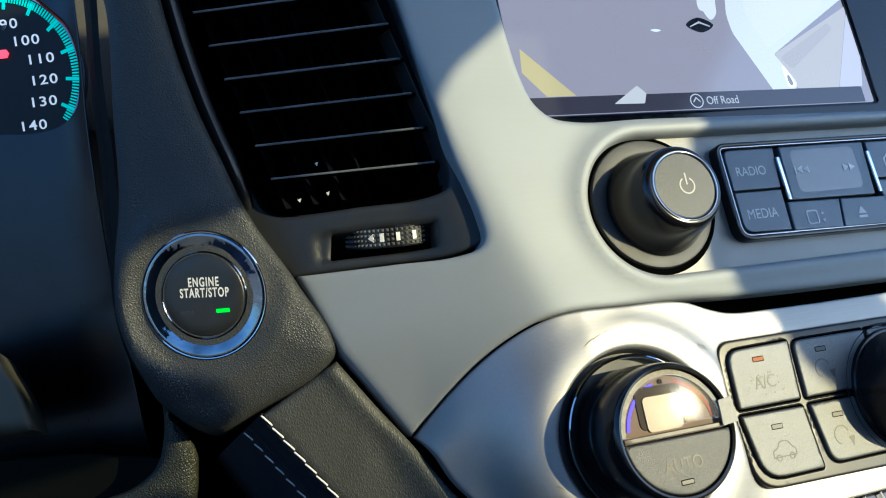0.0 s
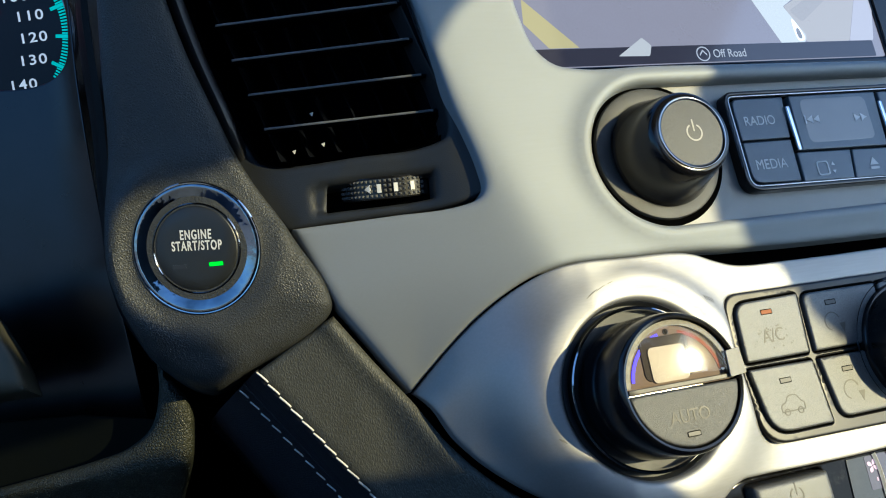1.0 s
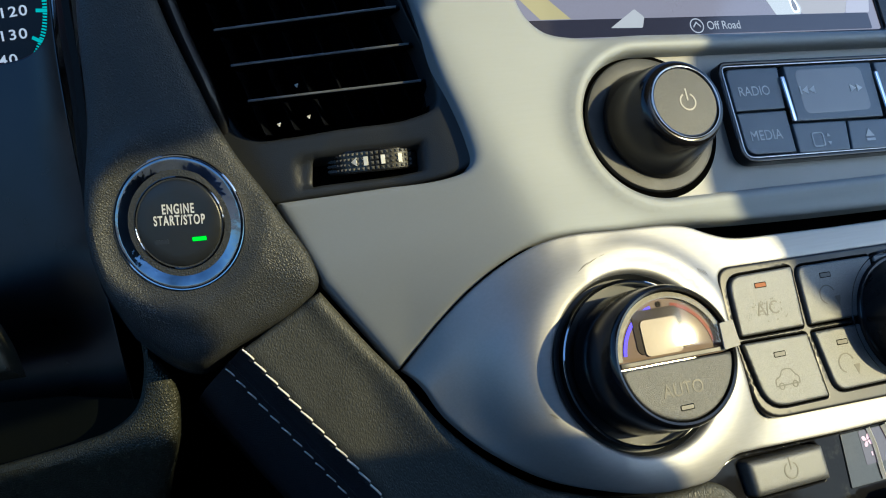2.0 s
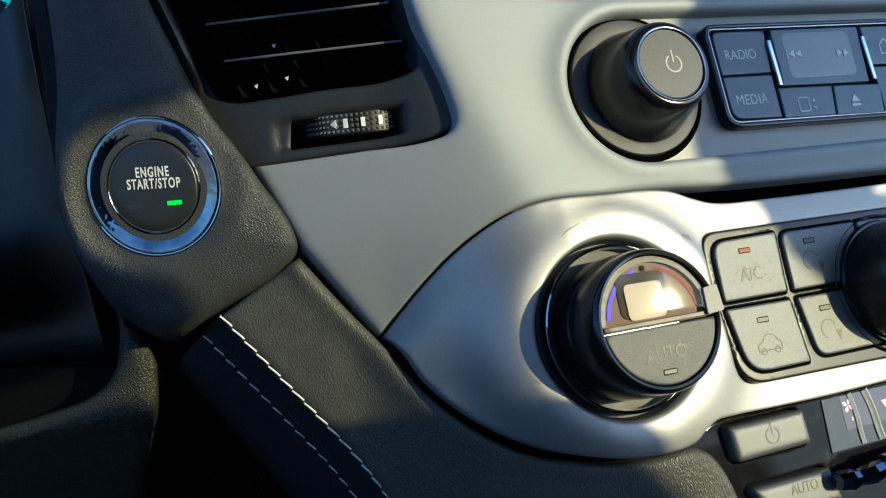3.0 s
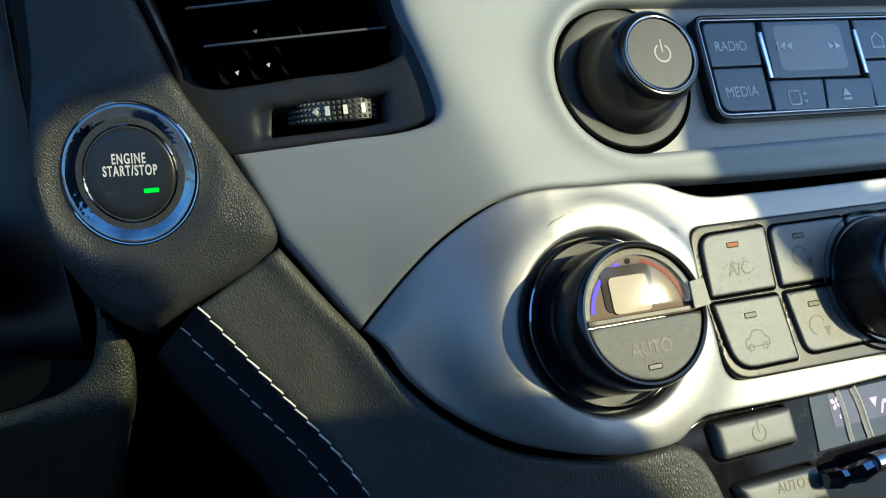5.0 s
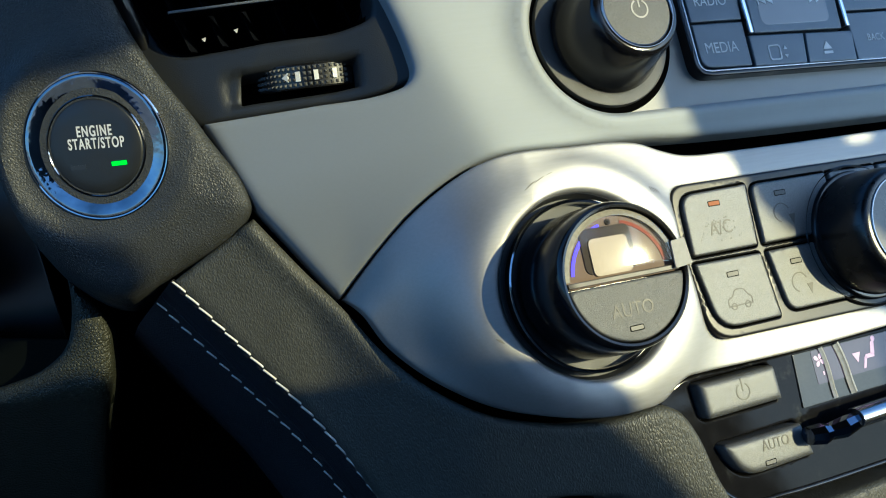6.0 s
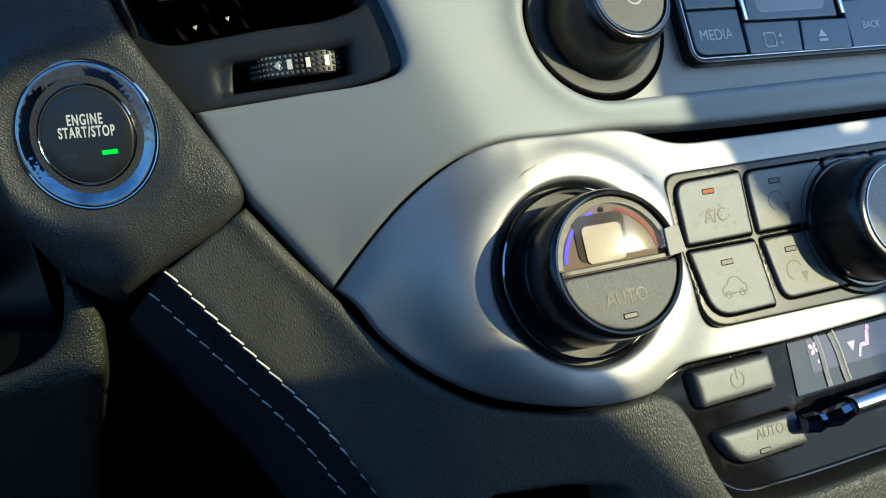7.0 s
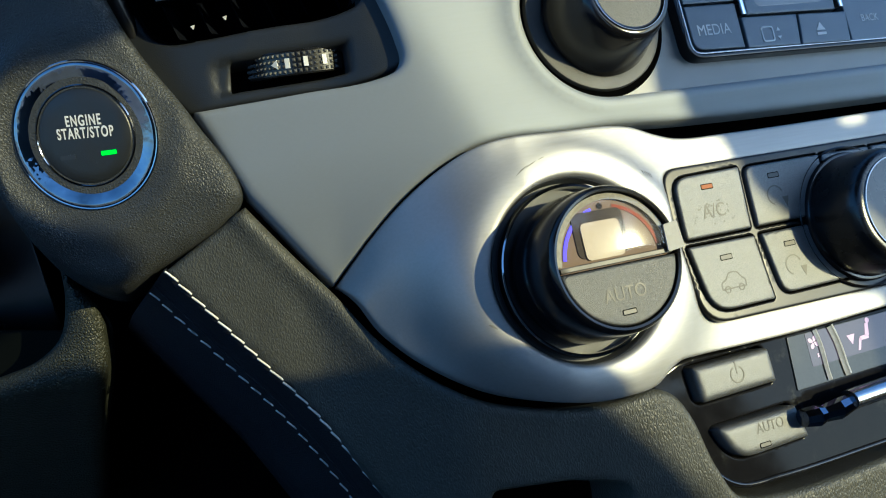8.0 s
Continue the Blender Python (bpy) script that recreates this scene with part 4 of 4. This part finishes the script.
k2 = part("key", sheet(inset(key_b, 0.9), [], lambda u, v, d, e: 5.0 - 0.004 * (v + 140) ** 2, r=2.4, drop=2.2, skirt=9, grid=2.5), BUTTON_GREY, lp, "grey auto key")
words("AUTO", 5.4, at(35.5, -139.6, 5.08), PRINT_DARK, k2, wide=0.85)
lamp_window(k2, 31.5, -145.6, 4.9, w=5.2, t=1.5)
part("display", sheet(quad([(56.0, -131.6), (186, -131.6), (186, -111.0), (57.2, -111.0)], 0.6, 3), [], lambda u, v, d, e: 0.5 + 0 * u, r=0.2, skirt=0.4, grid=20), mat("smoked display glass", (0.030, 0.032, 0.033), 0.16, spec=0.2), lp, "smoked display window")
disp = part("lit_area", flat(rrect(66, -124.5, 184, -111.4, 0.5, 2), 0.62, 0.1), mat("violet display", (0.022, 0.018, 0.025), 0.2, spec=0.3, emit=(0.30, 0.20, 0.34, 0.06)), lp)
VIOLET = mat("violet symbol", (0.22, 0.12, 0.22), 0.4, emit=(0.85, 0.5, 0.9, 0.12))
for a in range(4):
    bl = part("fan_blade", flat(curve([(0.2, 0.3), (2.8, 0.6), (3.2, 2.4), (1.4, 2.6)], 0.5), 0.0, 0.05), VIOLET, disp)
    bl.matrix_basis = at(69.2, -115.4, 0.72, 0, 0, 90 * a + 20) @ Matrix.Scale(0.72, 4)
part("fan_dash", flat(rrect(69.6, -121.5, 70.3, -120, 0.1, 2), 0.72, 0.05), VIOLET, disp)
part("seat_back", flat(quad([(95.4, -118.6), (97.6, -118.6), (98.8, -113.4), (97.0, -113.4)], 0.4, 2), 0.72, 0.05), VIOLET, disp)
part("seat_base", flat(quad([(92.2, -119.6), (97.4, -119.6), (97.2, -118.0), (92.8, -118.0)], 0.4, 2), 0.72, 0.05), VIOLET, disp)
part("seat_leg", flat(quad([(90.4, -123.2), (91.6, -123.2), (93.6, -118.6), (92.2, -118.6)], 0.3, 2), 0.72, 0.05), VIOLET, disp)
part("seat_top", flat(ring(98.6, -112.6, 1.1, 16), 0.72, 0.05), VIOLET, disp)
part("flow_arrow", flat([(86.2, -116.4), (90.4, -116.4), (88.3, -120.4)], 0.72, 0.05), VIOLET, disp)
ft = thing("protective_film", stack(0, 0, -10.2), "creased clear protective film over the display", "film")
FILM = mat("creased film", (0.28, 0.28, 0.28), 0.14, 0.0, mottle=0.2, scale=300)
for (x0, x1, wv) in ((70.8, 73.0, 0.7), (78.8, 82.6, 1.1)):
    path = [(x0 + (x1 - x0) * t + 0.5 * math.sin(t * 5), -110.8 - 20.2 * t, 0.2) for t in np.linspace(0, 1, 14)]
    part("crease", sweep(path, [(-1.5 * wv, 0), (-0.5 * wv, 0.35), (0.1, 0.9 * wv), (0.7 * wv, 0.3), (1.6 * wv, 0)]), FILM, ft)

lip_line = curve([(5.6, -140.4), (12.4, -152.6), (20.6, -157.9), (37.8, -159.4), (91, -160.0), (186, -160.2)], 2.0, closed=False)
part("lower_lip", tube(np.c_[lip_line, 0 * lip_line[:, 0] - 0.1], 1.1, 10), GLOSS, lp, "rolled gloss lower edge")

# toggle lever with a crystal-like end
tg = thing("toggle_bar", stack(44, -139.8, -5.5), "satin chrome toggle bar with a blue-tinted faceted end", "switch")
section = [(6.2 * math.cos(a) * 0.62, 5.4 * math.sin(a) * 0.9) for a in np.linspace(0, 2 * math.pi, 20, endpoint=False)]
part("bar", sweep([(x, 0.9 + 0.02 * x, 4.0) for x in (26, 60, 100, 140)], section, True), mat("satin dark chrome", (0.46, 0.47, 0.49), 0.22, 1.0), tg)
va, fa = [], []
spine = [(3.0, 0.2, 2.6, 0.2), (3.6, 0.0, 3.0, 0.85), (9, -0.4, 4.2, 1.0), (12, -0.4, 4.4, 0.78), (19, -0.2, 4.8, 0.98), (26, 0.6, 4.4, 0.8), (29, 1.0, 4.2, 0.2)]
for x, y, z, k in spine:
    va += [(x, y + 4.0 * k * math.cos(a), z + 3.8 * k * math.sin(a)) for a in np.linspace(0, 2 * math.pi, 9, endpoint=False)]
for i in range(len(spine) - 1):
    fa += [(i * 9 + j, i * 9 + (j + 1) % 9, i * 9 + 9 + (j + 1) % 9, i * 9 + 9 + j) for j in range(9)]
fa += [tuple(range(9)), tuple(range(54, 63))]
part("faceted_end", (va, fa), mat("blue-black faceted chrome", (0.13, 0.15, 0.20), 0.05, 1.0), tg, "blue-tinted faceted end", smooth=False)

# ---------------------------------------------------------------- touchscreen
SCREEN_SIZE = 1.0985
ts = thing("touchscreen", stack(15.1, 5.3, -58.0) @ Matrix.Scale(SCREEN_SIZE, 4), "recessed infotainment touchscreen showing a rear camera view", "screen")
part("housing", sheet(rrect(-60, 52, 215, 205, 6), [rrect(-33, 73.5, 171, 189, 2)], lambda u, v, d, e: 1.6 + 0 * u, r=1.5, skirt=14, hole_skirt=3, grid=12), GLOSS, ts, "gloss black bezel")
SCREEN = mat("lit screen", (0.02, 0.02, 0.025), 0.10, emit=(0.36, 0.32, 0.38, 0.38), mottle=0.3)
disp2 = part("display", flat(rrect(-32.6, 74.0, 170.6, 188.6, 1.0, 3), 0.0, 0.5), SCREEN, ts, "lilac-grey camera picture")
def glow(name, color, strength):
    return mat(name, (0.02, 0.02, 0.02), 0.15, emit=(*color, strength))


part("guide_line", flat(quad([(-18.7, 83.4), (-3.7, 83.4), (-27.3, 108.0), (-28.7, 95.8)], (0.5, 0.5, 0.5, 0.5), 3), 0.12, 0.05), glow("yellow guide", (0.56, 0.45, 0.22), 0.46), disp2, "yellow guide line")
WHITE_AREA = glow("white screen glow", (0.76, 0.74, 0.75), 0.42)
# the white lanes are reflections on the glass, drawn as glowing shapes
part("lane_reflection", flat(quad([(107.8, 83.0), (122.5, 83.0), (124.3, 86.4), (115.0, 102.9), (172.0, 136.3), (172, 160), (100, 160), (92.3, 125.7), (93.0, 115.5)], (0.5, 1, 2, 1, 1, 1, 1, 3, 3), 4), 0.10, 0.05), WHITE_AREA, disp2, "white reflection on the screen, painted as a glow")
part("lane_reflection_core", flat(quad([(112, 106), (152, 128.4), (172, 150), (172, 160), (112, 160), (104, 128)], (3, 3, 1, 1, 2, 6), 4), 0.13, 0.05), glow("pale lilac reflection", (0.72, 0.69, 0.72), 0.46), disp2)
part("grey_lane", flat(quad([(123.5, 83.2), (150.4, 83.2), (173.0, 131.6), (115.4, 103)], 1.0, 3), 0.09, 0.05), glow("grey picture area", (0.50, 0.44, 0.43), 0.46), disp2)
part("lane_smear", flat(quad([(118, 100.5), (124, 94), (158, 117), (156, 121)], (2, 2, 2, 2), 4), 0.12, 0.05), glow("dim grey picture area", (0.45, 0.40, 0.40), 0.45), disp2)
part("side_lane", flat(quad([(150.6, 83.2), (166, 83.2), (182, 136), (174, 133)], 1.0, 3), 0.09, 0.05), glow("lilac picture area", (0.55, 0.50, 0.56), 0.46), disp2)
part("white_drop", flat(curve([(119, 84), (122.5, 84.6), (121.5, 90), (118, 96), (117.6, 90)], 0.8), 0.16, 0.05), glow("white drop", (0.95, 0.95, 0.98), 0.75), disp2)
part("drop_mark", flat(curve([(119.6, 85), (121.2, 85.2), (119.8, 91), (118.8, 90)], 0.6), 0.2, 0.03), glow("grey drop mark", (0.3, 0.28, 0.32), 0.4), disp2)
# sun patch on the glass, drawn as a glowing shape
part("reflected_patch", flat(quad([(15, 78.5), (31.5, 78.2), (33.6, 83.4), (29.4, 87.6)], 0.8, 3), 0.19, 0.04), glow("pale reflected patch", (0.55, 0.52, 0.53), 0.46), disp2)
part("pale_speck", flat(curve([(45, 117.2), (48, 117.8), (51, 117), (48, 116.2)], 0.8), 0.12, 0.05), glow("pale speck", (0.6, 0.6, 0.66), 0.6), disp2)
bar = part("status_bar", flat(rrect(-32.4, 74.2, 164.8, 83.0, 0.8, 3), 0.14, 0.05), mat("dark status bar", (0.012, 0.012, 0.016), 0.12, emit=(0.10, 0.09, 0.13, 0.16)), disp2, "dark status bar")
part("ring_icon", arc_band(60.6, 78.4, 3.2, 3.8, 0, 360, 0.22, 40, 0.04), mat("grey screen print", (0.1, 0.1, 0.1), 0.3, emit=(0.55, 0.53, 0.58, 0.34)), bar)
part("chevron", flat([(58.6, 77.4), (60.6, 79.6), (62.6, 77.4), (62.6, 78.3), (60.6, 80.6), (58.6, 78.3)], 0.22, 0.04), bpy.data.materials["grey screen print"], bar)
words("Off Road", 6.0, at(75.6, 78.2, 0.22), bpy.data.materials["grey screen print"], bar, wide=0.86)
badge = part("badge", flat(curve([(66.4, 119.8), (74.4, 115.6), (82.6, 119.8), (74.4, 124)], 0.8), 0.2, 0.05), mat("dark badge", (0.01, 0.01, 0.012), 0.2), disp2, "dark oval marker")
part("chevron", flat([(68.5, 118.6), (74.4, 120.8), (80.4, 118.6), (80.4, 119.2), (74.4, 121.9), (68.5, 119.2)], 0.26, 0.04), bpy.data.materials["grey screen print"], badge)
part("white_spot", flat(curve([(77.5, 136), (77.0, 128.6), (79, 127.6), (80, 125), (82.1, 122.8), (86.2, 126), (87.4, 131), (88.1, 137), (83, 142)], 1.0), 0.12, 0.05), WHITE_AREA, disp2)

# ---------------------------------------------------------------- instrument cluster
BEHIND = stack(-183.7, -58.8, 266.0) @ Matrix.Scale(1.225, 4) @ stack(-183.7, -58.8, 266.0).inverted()   # the dials lie well behind the pod
ic = thing("instrument_cluster", BEHIND @ on_wing(-276, 146, -70), "dark instrument cluster with a speedometer and teal ticks", "instrument cluster")
R0 = on_wing(-276, 146, -70)


def cl(u, v):
    q = local(R0, u, v, wing(u, v) - 70)
    return q.x, q.y


part("dial_plate", lathe([(43, -2), (43, 0), (40, 0), (0.1, 0)], 96, 16.5, 6.5), mat("dial black", (0.008, 0.009, 0.014), 0.4, spec=0.2), ic)
TEAL = mat("teal tick", (0.02, 0.30, 0.30), 0.4, emit=(0.03, 0.62, 0.52, 0.26))
DIGIT = mat("pale digit", (0.5, 0.5, 0.5), 0.4, emit=(0.70, 0.69, 0.74, 0.26))
for i in range(66):
    a = -38 + 2.2 * i
    big = i % 10 == 4
    tk = part("tick", flat(rrect(33.0 if big else 36.4, -0.8 if big else -0.36, 40.2, 0.8 if big else 0.36, 0.1, 2), 0.5, 0.3), TEAL, ic)
    tk.matrix_basis = at(16.5, 6.5, 0, 0, 0, a)
for n, (u, v) in ((90, (-253.9, 173.5)), (100, (-246.7, 164.3)), (110, (-240.7, 154.5)), (120, (-240.1, 144.7)), (130, (-241.5, 135)), (140, (-247.5, 125.2))):
    x, y = cl(u, v)
    digits = str(n)
    for k, digit in enumerate(digits):
        words(digit, 6.6, at(x - 1.7 + (k - (len(digits) - 1) / 2) * 5.2, y - 0.2, 0.5, 0, 0, 2.0), DIGIT, ic, name="numeral", bold=0.07, wide=1.34)
nx, ny = cl(-257.6, 160.5)
part("needle", flat([(-8, -1.4 + ny), (nx, ny - 2.0), (nx + 1.2, ny), (nx, ny + 2.0), (-8, ny + 3.4)], 1.2, 0.6), mat("red needle", (0.6, 0.02, 0.03), 0.4, emit=(1.0, 0.06, 0.10, 0.7)), ic, "red needle")
part("lens_ring", arc_band(16.5, 6.5, 40.9, 42.6, -44, 110, 2.0, 60, 2.0), mat("grey dial edge", (0.20, 0.22, 0.26), 0.3, 0.6), ic)
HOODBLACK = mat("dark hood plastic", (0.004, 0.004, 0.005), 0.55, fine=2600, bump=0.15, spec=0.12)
hood = thing("cluster_hood", stack(), "dark plastic hood wall beside the cluster", "trim")
hp = [(-214, 190), (-213.5, 160), (-214.6, 124), (-213.6, 88), (-214.5, 50), (-213, 18), (-200, -10)]
hp = curve(hp, 4, closed=False)
hz = np.c_[hp, wing(hp[:, 0], hp[:, 1]) - 16]
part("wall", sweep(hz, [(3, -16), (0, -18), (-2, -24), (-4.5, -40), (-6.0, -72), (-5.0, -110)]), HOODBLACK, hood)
house = curve([(-330, 141), (-271.5, 138.4), (-258.4, 135.7), (-249.6, 134.8), (-242.2, 135), (-235.5, 136.6), (-230.4, 140.4), (-228, 148.4), (-227.2, 159.3), (-228.4, 170), (-231.7, 180.6), (-238.6, 191), (-246, 200),
               (-225.8, 200), (-225.3, 157), (-225.8, 132), (-225, 105), (-224, 85), (-221, 40), (-216, 0), (-210, -60), (-330, -60)], 2.0, sharp=(0, 12, 13, 20, 21))


def house_height(u, v, d, e):
    side = np.interp(v, [-60, 0, 40, 85, 105, 200], [-210, -216, -221, -224, -225, -225.6]) - u
    return wing(u, v) - 100.0 + 9.0 * (1 - np.clip(side / 19, 0, 1)) ** 2 * np.clip((v - 40) / 60, 0, 1)


part("housing", sheet(house, [], house_height, r=0.8, skirt=3, grid=3.0), mat("satin cluster housing", (0.035, 0.038, 0.045), 0.30, 1.0, fine=2600), hood, "satin dark housing under the dials")

# ---------------------------------------------------------------- column cover and knee bolster
kb = thing("knee_bolster", stack(), "pebbled dark plastic knee bolster with a rounded lip", "trim")
lip = curve([(-191.5, -33.5), (-187.2, -42.5), (-187.6, -52), (-189.5, -64), (-196.5, -82), (-210, -130), (-330, -130), (-330, -66), (-262, -60.5), (-232, -57.6), (-217, -54.6), (-206.3, -47.5), (-201.0, -32), (-200.6, -18), (-197.5, -24)], 2.0, sharp=(0, 5, 6, 7, 13))
part("face", sheet(lip, [], lambda u, v, d, e: wing(u, v) - 30.0 - 1.1 * np.clip(-66 - v, 0, 60), r=7.0, drop=8.0, skirt=40, grid=3.2), PEBBLE, kb)
# recess floor with its shade put into the colour
part("tray", sheet(quad([(-330, -75), (-192, -75), (-192, -46), (-240, -34), (-330, -24)], 2, 2), [], lambda u, v, d, e: wing(u, v) - 56.0 - 0.25 * (v + 60), r=1.0, skirt=3, grid=8), mat("shade-dark tray", (0.002, 0.0025, 0.002), 0.6, spec=0.03, fine=2600), kb)
cc = thing("column_cover", stack(), "grey-beige steering column cover edge", "trim")
part("cover", sheet(curve([(-330, -21), (-274, -20), (-258.5, -21), (-262, -6), (-268, 8), (-275, 20), (-330, 24)], 2.0, sharp=(0, 1, 2, 6)), [], lambda u, v, d, e: wing(u, v) - 34.0 + 0 * u, r=5.0, drop=6, skirt=30, grid=5), mat("grey-beige plastic", (0.05, 0.05, 0.038), 0.5, fine=2600, bump=0.2), cc)
# black sheet added where only deep shade lies behind the parts
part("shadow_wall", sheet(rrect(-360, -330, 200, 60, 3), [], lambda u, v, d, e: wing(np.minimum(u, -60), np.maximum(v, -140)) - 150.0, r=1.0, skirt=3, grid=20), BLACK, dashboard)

# ---------------------------------------------------------------- the cabin round it
CABIN = mat("cabin lining", (0.035, 0.034, 0.033), 0.8, scale=8, fine=400, bump=0.2)
cabin = thing("cabin", pose(0, 0, 0), "unseen car cabin added to shade the dashboard", "car interior", kind="structure")


def box_part(name, lo, hi, material, parent):
    (x0, y0, z0), (x1, y1, z1) = lo, hi
    v = [(x, y, z) for x in (x0, x1) for y in (y0, y1) for z in (z0, z1)]
    f = [(0, 1, 3, 2), (4, 6, 7, 5), (0, 4, 5, 1), (2, 3, 7, 6), (0, 2, 6, 4), (1, 5, 7, 3)]
    bm = bmesh.new()
    vs = [bm.verts.new(p) for p in v]
    for q in f:
        bm.faces.new([vs[i] for i in q])
    bmesh.ops.bevel(bm, geom=bm.edges[:], offset=0.012, segments=2, affect="EDGES")
    me = bpy.data.meshes.new(name)
    bm.to_mesh(me)
    bm.free()
    me.materials.append(material)
    me.shade_smooth()
    me.set_sharp_from_angle(angle=radians(35))
    ob = new(name, me)
    ob.parent = parent
    return ob


# unseen boxes added to block skylight and give the silver something to reflect
box_part("floor", (-1.1, -1.9, 0.40), (0.9, 0.5, 0.45), CABIN, cabin)
box_part("bulkhead", (-1.1, 0.50, 0.40), (0.9, 0.56, 1.10), CABIN, cabin)
box_part("dash_top", (-1.1, 0.30, 1.08), (0.9, 0.95, 1.24), CABIN, cabin)
box_part("rear_wall", (-1.1, -1.95, 0.40), (0.9, -1.9, 0.98), CABIN, cabin)
box_part("unseen_rear_pillar", (-0.05, -1.95, 0.98), (0.9, -1.9, 1.95), CABIN, cabin)
# left door kept blue-grey so that it bounces cool light onto the trim
box_part("door_left", (-1.1, -1.9, 0.45), (-1.02, 0.5, 0.84), mat("blue-grey bounce lining", (0.14, 0.17, 0.25), 0.7, scale=6), cabin)
box_part("door_right", (0.9, -1.9, 0.45), (0.98, 0.9, 0.98), CABIN, cabin)
SEAT = mat("black seat leather", (0.020, 0.020, 0.022), 0.6, scale=20, fine=500, bump=0.2)
box_part("unseen_driver_seat", (-0.74, -0.92, 0.50), (-0.12, -0.72, 1.30), SEAT, cabin)
box_part("unseen_headrest", (-0.60, -0.90, 1.32), (-0.26, -0.78, 1.56), SEAT, cabin)
box_part("unseen_passenger_seat", (0.16, -1.02, 0.50), (0.68, -0.84, 1.20), CABIN, cabin)
box_part("unseen_roof_front", (-1.1, -0.72, 1.95), (0.9, 0.10, 2.01), CABIN, cabin)
box_part("unseen_roof_rear", (-1.1, -1.95, 1.95), (0.9, -1.45, 2.01), CABIN, cabin)

# out of view; added for the light it throws up
ground = part("ground", sheet(rrect(-400000, -400000, 400000, 400000, 900), [], None, r=1, skirt=5, grid=80000, step=40000), mat("grey concrete", (0.21, 0.21, 0.21), 0.9, scale=0.7, fine=30), None)
tagged(ground, "unseen grey ground added outside the car", "ground", kind="structure")
# unseen sheet added towards the sun; its holes are cut to the lit patches
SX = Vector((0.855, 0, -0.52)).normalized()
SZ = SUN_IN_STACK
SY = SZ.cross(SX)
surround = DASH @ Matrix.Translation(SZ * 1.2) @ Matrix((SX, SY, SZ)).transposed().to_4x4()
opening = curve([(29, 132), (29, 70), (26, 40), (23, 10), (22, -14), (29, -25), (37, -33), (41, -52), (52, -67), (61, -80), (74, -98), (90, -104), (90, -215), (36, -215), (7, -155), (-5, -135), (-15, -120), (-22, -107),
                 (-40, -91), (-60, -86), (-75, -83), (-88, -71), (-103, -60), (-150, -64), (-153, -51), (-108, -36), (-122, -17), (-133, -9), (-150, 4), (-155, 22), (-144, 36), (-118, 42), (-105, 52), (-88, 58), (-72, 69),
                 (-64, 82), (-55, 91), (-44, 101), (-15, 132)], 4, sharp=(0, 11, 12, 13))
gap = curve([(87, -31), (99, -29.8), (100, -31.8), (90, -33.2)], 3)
mask_ob = part("sun_mask", sheet(rrect(-290, -260, 230, 230, 40), [opening, gap], None, r=1.5, skirt=4, grid=40), blind_cloth("translucent sun mask", (0.70, 0.70, 0.70), 0.40), cabin)
mask_ob.matrix_basis = surround
